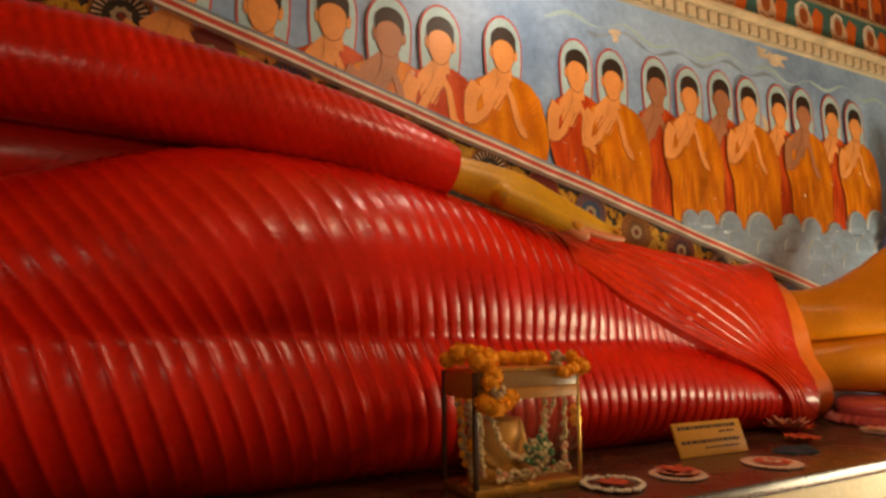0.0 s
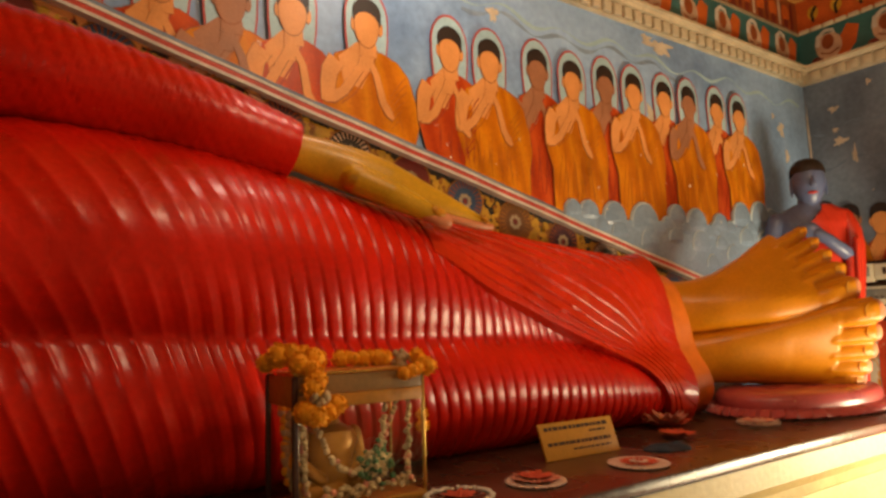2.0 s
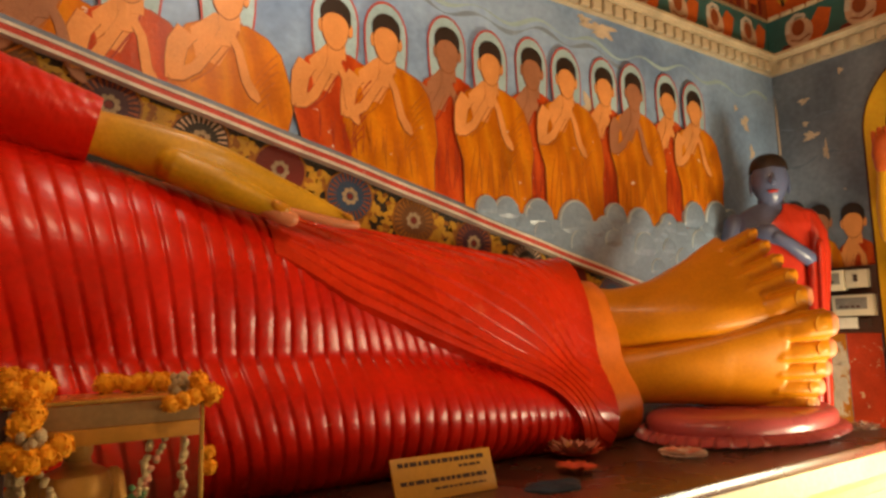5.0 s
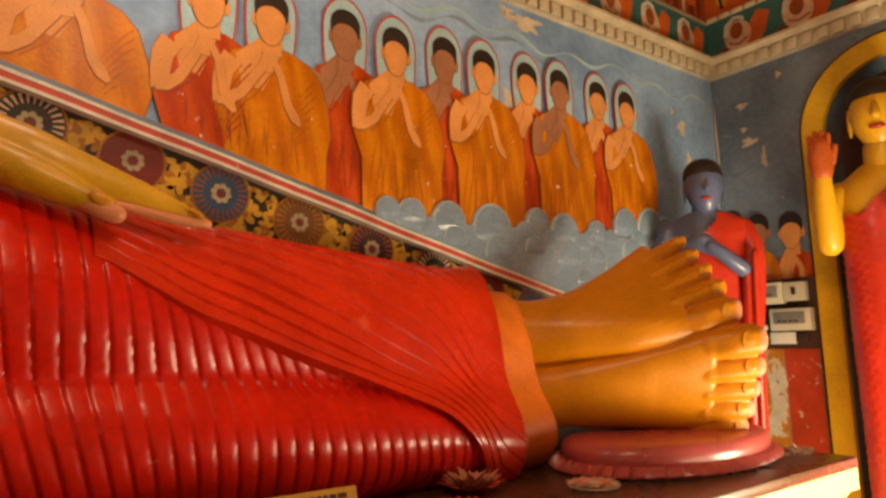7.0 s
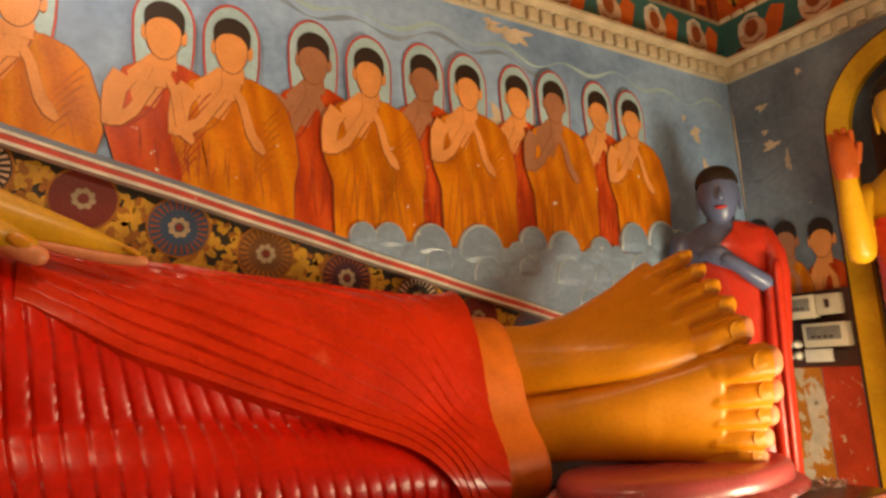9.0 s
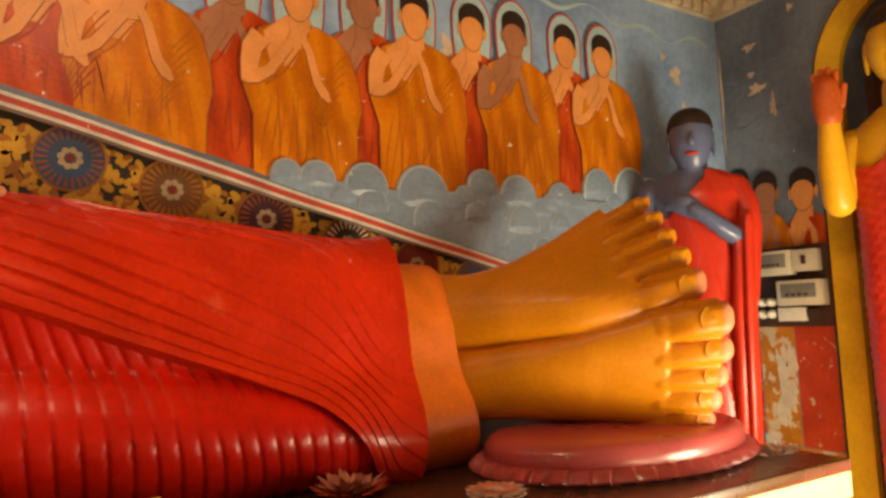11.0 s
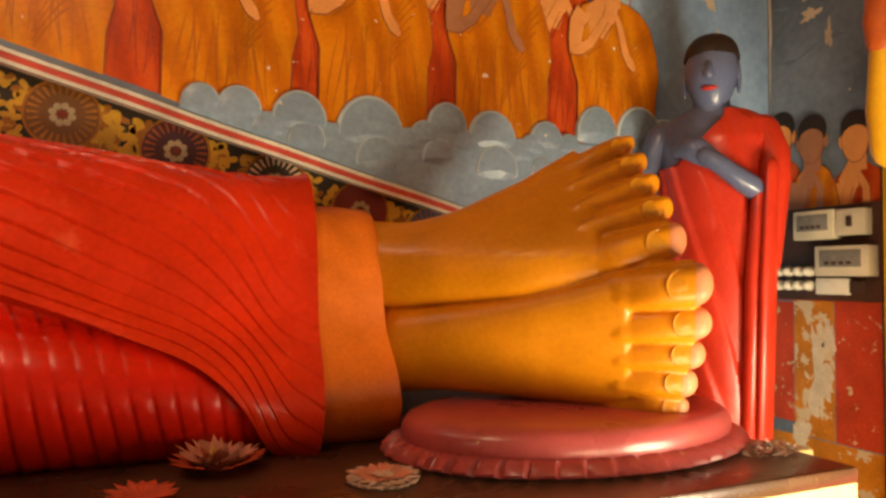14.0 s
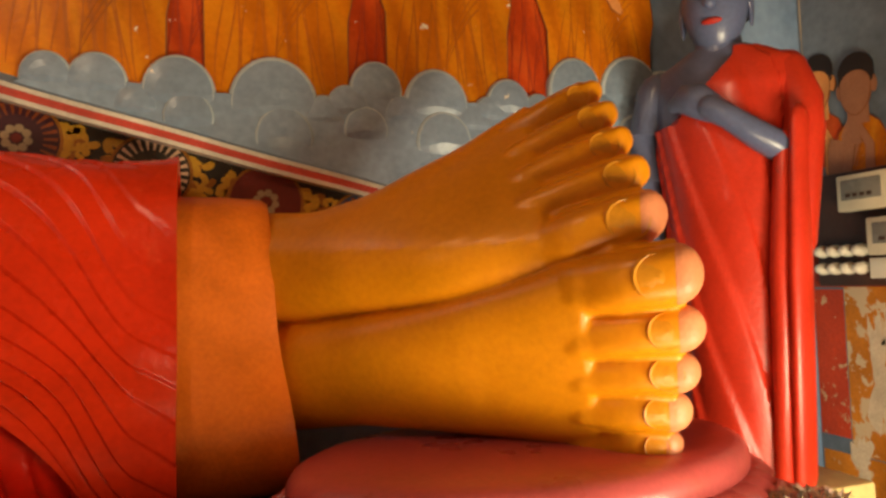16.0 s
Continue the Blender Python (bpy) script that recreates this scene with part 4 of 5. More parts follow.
for i in range(18):
    d = new("dentil", d0.data)
    d.parent, d.location, d.rotation_euler = co, (END - 0.062, WALL - 0.14 - 0.101 * i, 3.474), (0, 0, -math.pi / 2)

fr = empty("frieze", label="teal frieze of geese as plain pale and orange shapes under an orange band", category="frieze", kind="structure")
Build().sheet([(-4.2, 3.615), (END, 3.615), (END, 3.92), (-4.2, 3.92)], on_wall, "teal", 0.004).link("teal_band", fr, smooth=False)
Build().sheet([(-2.6, 3.615), (WALL - 0.005, 3.615), (WALL - 0.005, 3.92), (-2.6, 3.92)], on_end, "teal", 0.004).link("teal_band", fr, smooth=False)
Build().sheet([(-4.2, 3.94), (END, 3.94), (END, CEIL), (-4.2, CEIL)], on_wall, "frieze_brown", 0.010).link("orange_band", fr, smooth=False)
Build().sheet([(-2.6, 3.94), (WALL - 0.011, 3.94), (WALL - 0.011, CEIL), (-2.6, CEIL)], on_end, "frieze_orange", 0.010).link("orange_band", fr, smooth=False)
Build().box((-4.2, WALL - 0.02, 3.92), (END, WALL - 0.001, 3.94), "cream_dark").link("bead_line", fr, smooth=False)
Build().box((END - 0.02, -2.6, 3.92), (END - 0.001, WALL - 0.02, 3.94), "cream_dark").link("bead_line", fr, smooth=False)


# a painted goose reduced to plain shapes: pale body, orange tail
def goose_motif(place, u, flip, parent):
    c = Build()
    p = lambda o: (lambda a, v, d: place(u + flip * a, 3.765 + v, 0.004 + o + d))
    c.sheet(strip([(0.05, -0.13), (0.11, -0.03), (0.17, 0.10)], lambda q: 0.03 + 0.045 * math.sin(0.4 + 2.3 * q)), p(0.0), "frieze_orange", 0.003)
    c.sheet(oval(-0.03, -0.02, 0.105, 0.115, 20), p(0.0006), "frieze_pale", 0.003)
    c.sheet(strip([(-0.12, 0.0), (-0.11, 0.08), (-0.05, 0.125), (0.01, 0.11), (0.02, 0.085)], lambda q: 0.02 * (1 - 0.5 * q)), p(0.0010), "stripe_white", 0.003)
    c.sheet(oval(-0.035, 0.02, 0.05, 0.065, 14), p(0.0014), "frieze_brown", 0.003)
    c.sheet(oval(-0.13, -0.11, 0.05, 0.025, 12), p(0.0003), "med_red", 0.003)
    c.sheet(strip([(-0.10, -0.06), (-0.03, -0.09), (0.05, -0.06)], 0.006), p(0.0018), "frieze_brown", 0.003)
    c.link("goose_motif", parent, smooth=False)


for i in range(13):
    goose_motif(on_wall, 5.94 - 0.435 * i, 1, fr)
for i in range(6):
    goose_motif(on_end, 2.53 - 0.44 * i, -1, fr)
for i in range(30):
    c = Build()
    x = 6.0 - 0.2 * i
    c.sheet(oval(x, 4.09, 0.062, 0.075, 16), lambda u, v, d: on_wall(u, v, 0.010 + d), "frieze_orange", 0.003)
    c.sheet(strip([(x + 0.1, 3.96), (x + 0.1, 4.19)], 0.018), lambda u, v, d: on_wall(u, v, 0.010 + d), "frieze_pale" if i % 2 else "med_red", 0.003)
    c.sheet(strip([(x, 3.955), (x, 4.03)], 0.03), lambda u, v, d: on_wall(u, v, 0.0105 + d), "med_red", 0.003)
    c.link("pot_motif", fr, smooth=False)
for i in range(14):
    c = Build()
    y = 2.66 - 0.19 * i
    c.sheet(oval(y, 4.08, 0.045, 0.06, 14), lambda u, v, d: on_end(u, v, 0.010 + d), "leaf", 0.003)
    c.sheet(strip([(y, 4.0), (y + 0.01, 4.07), (y - 0.03, 4.13)], 0.012), lambda u, v, d: on_end(u, v, 0.0106 + d), "black", 0.003)
    c.link("flower_motif", fr, smooth=False)
for i in range(26):
    Build().box((END - 0.034, 2.74 - 0.1 * i - 0.042, 3.915), (END - 0.018, 2.74 - 0.1 * i + 0.042, 3.95), "cream", 0.006).link("bead", fr)
cb = empty("ceiling_border", label="raised yellow border on the ceiling", category="ceiling trim", kind="structure")
Build().box((-4.0, WALL - 0.33, CEIL - 0.03), (END - 0.22, WALL - 0.23, CEIL), "yellow", 0.008).link("trim", cb)
Build().box((END - 0.33, -2.4, CEIL - 0.03), (END - 0.222, WALL - 0.332, CEIL), "yellow", 0.008).link("trim", cb)

# ---- arch round the niche ----
ar = empty("niche_arch", label="yellow painted arched frame with a dark outline", category="arch", kind="structure")


def arch_band(r0, r1, depth, m, name):
    rows = []
    line = [(arch_y + math.cos(a), arch_z + math.sin(a), math.cos(a), math.sin(a)) for a in np.linspace(0, math.pi, 40)]
    ring = lambda r: [(arch_y + r, 0.0)] + [(arch_y + r * c, arch_z + r * s) for _, _, c, s in line] + [(arch_y - r, 0.0)]
    for r, d in ((r0, 0.0), (r0, depth), (r1, depth), (r1, 0.0)):
        rows.append([(END - d, u, v) for u, v in ring(r)])
    Build().grid(rows, m).link(name, ar, smooth=False)


arch_band(arch_r - 0.01, arch_r + 0.125, 0.045, "yellow", "frame")
arch_band(arch_r + 0.126, arch_r + 0.15, 0.02, "niche", "outline")

# ---- standing statues, one mesh each ----


def head(b, c, w, h, skin, hair, long_ears=True):
    """Plain head: skull, jaw, nose, ears, lips and a cap of hair. Faces -y."""
    cx, cy, cz = c
    rows = []
    for q in np.linspace(-1.5, 1.5, 22):
        s, k = math.sin(q), math.cos(q)
        taper = 1 - 0.26 * max(0.0, -s) ** 1.3
        rows.append([(cx + w * k ** 0.8 * taper * math.cos(a), cy - 0.1 * w * max(0, -s) + w * 1.15 * k ** 0.8 * (0.9 if math.sin(a) < 0 else 1.0) * taper * math.sin(a), cz + h * s) for a in np.linspace(0, 2 * math.pi, 28, endpoint=False)])
    b.grid(rows, skin, wrap=True, cap=True)
    f = cy - w * 1.03
    b.tube([(cx, f + 0.02, cz + 0.22 * h), (cx, f - 0.002, cz + 0.02 * h), (cx, f - 0.012, cz - 0.16 * h)], [0.06 * w * 2, 0.075 * w * 2, 0.10 * w * 2], skin, 10)
    b.ball((cx, f + 0.022, cz - 0.47 * h), (w * 0.30, w * 0.16, h * 0.065), "lips", 10)
    for e in (-1, 1):
        b.ball((cx + e * w * 1.0, cy + 0.01, cz - (0.12 if long_ears else 0.0) * h), (w * 0.10, w * 0.2, h * (0.42 if long_ears else 0.28)), skin, 10)
        b.tube([(cx + e * w * 0.16, f + 0.018, cz + 0.20 * h), (cx + e * w * 0.42, f + 0.026, cz + 0.25 * h), (cx + e * w * 0.68, f + 0.075, cz + 0.18 * h)], [w * 0.05, w * 0.06, w * 0.04], skin, 8)
    rows = []
    for q in np.linspace(0.0, 1.5, 12):
        s, k = math.sin(q), math.cos(q)
        rows.append([(cx + 1.05 * w * k ** 0.8 * math.cos(a), cy + 0.012 + w * 1.2 * k ** 0.8 * (0.88 if math.sin(a) < 0 else 1.0) * math.sin(a), cz + 0.30 * h * (1 if math.sin(a) < 0.3 else -0.6) * (1 - s) * 1.35 + 1.05 * h * s) for a in np.linspace(0, 2 * math.pi, 28, endpoint=False)])
    b.grid(rows, hair, wrap=True, cap=True)


def robe_loft(b, levels, m, tops=None, fold=0.008, count=16, twist=0.0, diag=0.0, n=120, bottom_cap=True):
    """levels: z, centre x, half width, half depth. Folds run down the cloth, or round it where diag is given."""
    zs = [q[0] for q in levels]
    rows = []
    for t in np.linspace(0, 1, 110):
        row = []
        for a in np.linspace(0, 2 * math.pi, n, endpoint=False):
            zt = tops(a) if tops else zs[-1]
            z = zs[0] + (zt - zs[0]) * t
            cx, w, d = (np.interp(z, zs, [q[i] for q in levels]) for i in (1, 2, 3))
            if diag:
                u = (z + diag * w * math.cos(a)) / 0.05
                k = fold * (float(pleats(np.array(u))) - 0.4)
            else:
                k = fold * (float(pleats(np.array(count * a / (2 * math.pi) + twist * z + 0.5 * math.sin(2 * a)))) - 0.4)
            row.append((cx + (w + k) * math.cos(a), (d + k) * math.sin(a), z))
        rows.append(row)
    b.grid(rows, m, wrap=True, cap=bottom_cap)


# slate-blue attendant in the corner, on its own block
Build().box((-0.30, -0.26, 0), (0.30, 0.26, 0.80), "ledge_face", 0.015).link("statue_block", label="low plastered block behind the plinth", category="pedestal").location = (5.47, 2.49, 0)
b = Build()
levels = [(0.80, 0.0, 0.20, 0.17), (1.1, 0.0, 0.195, 0.17), (1.5, 0.0, 0.20, 0.165), (1.8, 0.0, 0.215, 0.16), (2.0, 0.0, 0.235, 0.15), (2.16, 0.0, 0.265, 0.135), (2.24, 0.0, 0.25, 0.11), (2.31, 0.0, 0.12, 0.085)]
b.grid([[(np.interp(z, [q[0] for q in levels], [q[1] for q in levels]) + 0.93 * np.interp(z, [q[0] for q in levels], [q[2] for q in levels]) * math.cos(a), 0.93 * np.interp(z, [q[0] for q in levels], [q[3] for q in levels]) * math.sin(a), z) for a in np.linspace(0, 2 * math.pi, 48, endpoint=False)] for z in np.linspace(1.7, 2.31, 26)], "blue_skin", wrap=True, cap=True)


def blue_top(a):
    c, s = math.cos(a), math.sin(a)
    if s < 0:
        return 2.05 + 0.245 * min(1.0, max(0.0, (c + 0.55) / 0.95)) - 0.02 * max(0, -c)
    return 2.07 + 0.22 * min(1.0, max(0.0, (c + 0.6) / 1.0))


robe_loft(b, levels, "statue_red", blue_top, fold=0.013, count=15, twist=2.4)
b.tube([(0, 0.0, 2.20), (0, -0.01, 2.34)], [0.085, 0.08], "blue_skin", 20)
head(b, (0, -0.03, 2.465), 0.115, 0.18, "blue_skin", "hair")
# bare arm hanging, covered arm across the chest, hanging end of the robe
b.tube([(-0.225, 0.0, 2.19), (-0.275, 0.0, 2.03), (-0.285, -0.01, 1.85), (-0.27, -0.03, 1.6), (-0.25, -0.06, 1.4)], [0.075, 0.066, 0.06, 0.052, 0.042], "blue_skin", 18)
b.tube([(0.21, -0.0, 2.20), (0.25, -0.02, 2.08), (0.255, -0.05, 1.97), (0.245, -0.075, 1.82), (0.235, -0.08, 1.6)], [0.07, 0.072, 0.068, 0.06, 0.045], "statue_red", 18)
b.tube([(0.205, -0.10, 1.905), (0.135, -0.165, 1.95), (0.05, -0.20, 2.02), (-0.01, -0.19, 2.065)], [0.052, 0.048, 0.041, 0.046], "blue_skin", 16)
b.tube([(-0.005, -0.19, 2.06), (-0.05, -0.185, 2.095), (-0.10, -0.165, 2.11), (-0.13, -0.15, 2.10)], [0.05, 0.06, 0.052, 0.03], "blue_skin", 14, flat=0.6)
b.tube([(0.25, -0.115, 1.99), (0.23, -0.125, 1.5), (0.21, -0.11, 0.84)], [0.062, 0.07, 0.066], "statue_red", 20, flat=0.42, up=(0.3, 1, 0))
b.tube([(0.20, -0.13, 1.94), (0.17, -0.145, 1.5), (0.155, -0.14, 0.84)], [0.03, 0.032, 0.03], "statue_red", 14)
ob = b.link("attendant_statue", label="slate-blue attendant statue draped in a scarlet robe", category="statue")
ob.location, ob.rotation_euler = (5.45, 2.49, 0), (0, 0, radians(-51))

# golden statue in the niche, one palm raised
b = Build()
levels = [(0.25, 0.0, 0.24, 0.18), (0.9, 0.0, 0.24, 0.18), (1.5, 0.0, 0.25, 0.18), (2.0, 0.0, 0.25, 0.17), (2.3, 0.0, 0.28, 0.15), (2.42, 0.0, 0.26, 0.13), (2.52, 0.0, 0.13, 0.10)]
b.grid([[(0.94 * np.interp(z, [q[0] for q in levels], [q[2] for q in levels]) * math.cos(a), 0.94 * np.interp(z, [q[0] for q in levels], [q[3] for q in levels]) * math.sin(a), z) for a in np.linspace(0, 2 * math.pi, 48, endpoint=False)] for z in np.linspace(1.9, 2.52, 20)], "statue_gold", wrap=True, cap=True)
robe_loft(b, levels, "statue_red", lambda a: 2.22 + 0.26 * min(1.0, max(0.0, (math.cos(a) + 0.45) / 0.9)), fold=0.010, diag=0.45)
b.tube([(0, 0, 2.45), (0, -0.01, 2.62)], [0.10, 0.095], "statue_gold", 20)
head(b, (0, -0.02, 2.82), 0.145, 0.215, "statue_gold", "hair")
b.tube([(-0.24, 0.0, 2.36), (-0.29, -0.04, 2.2), (-0.30, -0.10, 2.07)], [0.085, 0.078, 0.07], "statue_gold", 18)
b.tube([(-0.30, -0.12, 2.06), (-0.305, -0.17, 2.22), (-0.30, -0.20, 2.42), (-0.295, -0.21, 2.50)], [0.075, 0.07, 0.052, 0.05], "statue_gold", 18)
b.tube([(-0.295, -0.21, 2.48), (-0.295, -0.215, 2.56), (-0.295, -0.22, 2.63)], [0.062, 0.072, 0.062], "frieze_orange", 16, flat=1.0)
for k in range(4):
    b.tube([(-0.34 + 0.03 * k, -0.22, 2.62), (-0.345 + 0.033 * k, -0.22, 2.70 + 0.02 * (k in (1, 2)))], [0.018, 0.015], "frieze_orange", 10)
b.tube([(-0.235, -0.22, 2.53), (-0.215, -0.225, 2.62)], [0.02, 0.016], "frieze_orange", 10)
b.tube([(0.25, 0.0, 2.34), (0.31, -0.03, 2.1), (0.27, -0.14, 1.95), (0.2, -0.2, 2.08), (0.06, -0.2, 2.2)], [0.09, 0.085, 0.075, 0.06, 0.05], "statue_gold", 18)
ob = b.link("niche_statue", label="golden standing statue in a ribbed red robe, palm raised", category="statue")
ob.location, ob.rotation_euler = (6.02, 1.66, 0), (0, 0, radians(-74))
Build().box((5.7, 1.25, 0), (END - 0.05, 2.03, 0.25), "ledge_face", 0.012).link("niche_step", label="low step under the standing statue", category="pedestal")

# ---- switchboard ----
sb = empty("switchboard", (END, 2.46, 1.66), "dark wooden switchboard with ivory boxes and porcelain fuses", "switchboard")
R = lambda y0, y1, z0, z1, x0, x1: ((-x1, y1 - 2.46, z0 - 1.66), (-x0, y0 - 2.46, z1 - 1.66))
Build().box(*R(2.755, 2.185, 1.435, 1.905, 0.0, 0.025), "board", 0.005).link("board", sb)


def meter(y0, y1, z0, z1, deep, win=True):
    c = Build().box(*R(y0, y1, z0, z1, 0.025, 0.025 + deep), "plastic", 0.006).link("meter_box", sb)
    if win:
        w, h = y0 - y1, z1 - z0
        Build().box(*R(y0 - 0.10 * w, y1 + 0.12 * w, z0 + 0.3 * h, z1 - 0.14 * h, 0.024 + deep, 0.028 + deep), "grey_plastic", 0.001).link("window", c)
        for k in range(4):
            Build().box(*R(y0 - (0.2 + 0.14 * k) * w, y0 - (0.29 + 0.14 * k) * w, z0 + 0.38 * h, z0 + 0.48 * h, 0.027 + deep, 0.030 + deep), "ink").link("dial", c)


meter(2.59, 2.375, 1.735, 1.88, 0.07)
meter(2.37, 2.225, 1.75, 1.875, 0.06, False)
Build().box(*R(2.31, 2.285, 1.79, 1.84, 0.084, 0.095), "ink", 0.003).link("switch_lever", sb)
meter(2.465, 2.20, 1.555, 1.70, 0.08)
Build().box(*R(2.495, 2.33, 1.465, 1.545, 0.025, 0.06), "white_plastic", 0.005).link("junction_box", sb)
Build().box(*R(2.325, 2.25, 1.475, 1.535, 0.025, 0.05), "ink", 0.005).link("breaker", sb)
for r0 in range(2):
    for k in range(4):
        f = Build()
        y, z = 2.715 - 0.058 * k - 2.46, (1.58, 1.508)[r0] - 1.66
        f.tube([(-0.03, y, z), (-0.05, y, z), (-0.062, y, z)], [0.026, 0.026, 0.022], "white_plastic", 16)
        f.link("fuse", sb)

# ---- sign on the plinth: unreadable lines kept as bars ----
sg = empty("offering_sign", (2.48, 2.06, LEDGE), "yellow sign board with dark lines, leaning on the plinth", "sign")
sg.rotation_euler = (radians(-20), 0, radians(-3))
Build().box((-0.205, -0.006, 0.0), (0.205, 0.006, 0.148), "sign", 0.002).link("board", sg)
for z, x0, x1, h in ((0.116, -0.18, 0.17, 0.015), (0.094, 0.06, 0.15, 0.009), (0.055, -0.18, 0.17, 0.014), (0.030, -0.05, 0.16, 0.008)):
    q = x0
    while q < x1:
        w = rnd.uniform(0.012, 0.035)
        Build().box((q, -0.0075, z), (min(q + w, x1), -0.0055, z + h), "ink").link("line_of_writing", sg, smooth=False)
        q += w + 0.006

# ---- shrine case with garlands ----
X0, X1, Y0, Y1, H = 1.165, 1.615, 1.925, 2.150, 0.425
cs = empty("shrine_case", ((X0 + X1) / 2, (Y0 + Y1) / 2, LEDGE), "small glass shrine case with brass frame and gilded figure", "shrine case")
w, dpt = (X1 - X0) / 2, (Y1 - Y0) / 2
Build().box((-w, -dpt, 0), (w, dpt, 0.03), "brass", 0.004).link("base", cs)
Build().box((-w, -dpt, H - 0.012), (w, dpt, H), "brass", 0.004).link("top", cs)
for sx in (-1, 1):
    for sy in (-1, 1):
        Build().box((sx * w - 0.010 * (sx > 0) - 0.004 * (sx < 0), sy * dpt - 0.012 * (sy > 0), 0.03), (sx * w + 0.014 * (sx < 0), sy * dpt + 0.012 * (sy < 0), H - 0.012), "board" if sx < 0 else "brass", 0.002).link("post", cs)
Build().box((-w + 0.012, -dpt + 0.001, H - 0.068), (w - 0.012, -dpt + 0.008, H - 0.0125), "smoky", 0.002).link("fascia", cs, label="smoky brown glossy fascia")
Build().box((-w + 0.012, -dpt - 0.002, H - 0.108), (w - 0.012, -dpt + 0.009, H - 0.0685), "ochre", 0.003).link("header", cs, label="ochre painted strip")
Build().box((-w + 0.001, -dpt + 0.014, H - 0.10), (-w + 0.008, dpt - 0.014, H - 0.0125), "ochre", 0.002).link("fascia", cs)
Build().box((-w + 0.016, -dpt + 0.003, 0.03), (w - 0.012, -dpt + 0.006, H - 0.1085), "glass").link("front_pane", cs, smooth=False).visible_shadow = False
Build().box((-w + 0.003, -dpt + 0.014, 0.03), (-w + 0.006, dpt - 0.014, H - 0.1005), "glass").link("side_pane", cs, smooth=False).visible_shadow = False
Build().box((w - 0.006, -dpt + 0.014, 0.03), (w - 0.003, dpt - 0.014, H - 0.0125), "glass").link("side_pane", cs, smooth=False).visible_shadow = False
fg = Build()
fg.tube([(-0.055, 0.02, 0.05), (-0.055, 0.02, 0.14), (-0.055, 0.02, 0.20), (-0.055, 0.02, 0.235), (-0.055, 0.02, 0.255)], [0.075, 0.072, 0.088, 0.075, 0.035], "gilt", 24, flat=1.0, up=(0, 1, 0))
fg.ball((-0.055, 0.015, 0.295), (0.036, 0.036, 0.045), "gilt", 14)
fg.tube([(-0.155, 0.0, 0.055), (-0.055, -0.025, 0.07), (0.045, 0.0, 0.055)], [0.032, 0.036, 0.032], "gilt", 14)
for e in (-1, 1):
    fg.tube([(-0.055 + e * 0.085, 0.02, 0.215), (-0.055 + e * 0.10, 0.01, 0.14), (-0.055 + e * 0.05, -0.035, 0.095)], [0.026, 0.024, 0.020], "gilt", 12, up=(0, 1, 0))
fg.link("gilded_figure", cs)


def beads(path, q, m, seed, name, parent=None, jitter=0.006, **tags):
    g, rr = Build(), random.Random(seed)
    for p in path:
        g.ball([c + rr.uniform(-jitter, jitter) for c in p], (q * rr.uniform(0.8, 1.2), q * rr.uniform(0.8, 1.2), q * rr.uniform(0.7, 1.2)), m if not callable(m) else m(rr), 5)
    return g.link(name, parent, **tags)


def hang(a, c, sag, n):
    return [(a[0] + (c[0] - a[0]) * q, a[1] + (c[1] - a[1]) * q, a[2] + (c[2] - a[2]) * q - sag * 4 * q * (1 - q)) for q in np.linspace(0, 1, n)]


jm = lambda r: "jasmine" if r.random() > 0.12 else "lotus_pink"
beads(hang((-0.17, -0.075, 0.34), (0.15, -0.075, 0.36), 0.24, 60), 0.0095, jm, 1, "jasmine_string", cs)
beads(hang((-0.19, -0.07, 0.32), (-0.17, -0.07, 0.06), 0.0, 34), 0.010, jm, 2, "jasmine_string", cs)
beads(hang((0.10, -0.07, 0.35), (0.08, -0.07, 0.10), 0.01, 34), 0.0095, jm, 3, "jasmine_string", cs)
beads(hang((0.19, -0.07, 0.36), (0.17, -0.075, 0.05), 0.01, 38), 0.0095, jm, 4, "jasmine_string", cs)
beads([(rnd.uniform(-0.12, 0.19), -0.08 + rnd.uniform(-0.01, 0.01), 0.045 + rnd.uniform(0, 0.03)) for _ in range(50)], 0.010, jm, 5, "fallen_buds", cs)
beads([(0.05 + rnd.gauss(0, 0.026), -0.085 + rnd.uniform(-0.012, 0.012), 0.13 + rnd.gauss(0, 0.026)) for _ in range(110)], 0.010, lambda r: "green" if r.random() > 0.4 else "jasmine", 6, "posy", cs)
beads(hang((-w + 0.03, -0.02, 0.38), (-w + 0.03, -0.05, 0.05), 0.0, 30), 0.015, lambda r: "jasmine" if r.random() > 0.35 else "marigold", 7, "side_string", cs)
beads(hang((-w + 0.03, 0.05, 0.38), (-w + 0.03, -0.01, 0.1), 0.06, 30), 0.014, lambda r: "jasmine" if r.random() > 0.35 else "marigold", 8, "side_string", cs)


def petal_ball(g, c, q, m, rr, n=120):
    """A ruffled flower head of many small bent petals."""
    for _ in range(n):
        d = Vector((rr.gauss(0, 1), rr.gauss(0, 1), rr.gauss(0, 1))).normalized()
        t = d.orthogonal().normalized()
        s = d.cross(t)
        a = rr.uniform(0, 6.28)
        t, s = t * math.cos(a) + s * math.sin(a), s * math.cos(a) - t * math.sin(a)
        o, k = Vector(c) + d * q * rr.uniform(0.70, 0.92), q * rr.uniform(0.16, 0.26)
        g.add([o - t * k * 0.6, o + t * k * 0.6, o + t * k * 0.8 + d * k * 0.7 + s * k * 0.3, o + d * k * 1.0, o - t * k * 0.8 + d * k * 0.7 + s * k * 0.3], [(0, 1, 2, 3, 4)], m)
    g.ball(c, (q * 0.88,) * 3, m, 10)


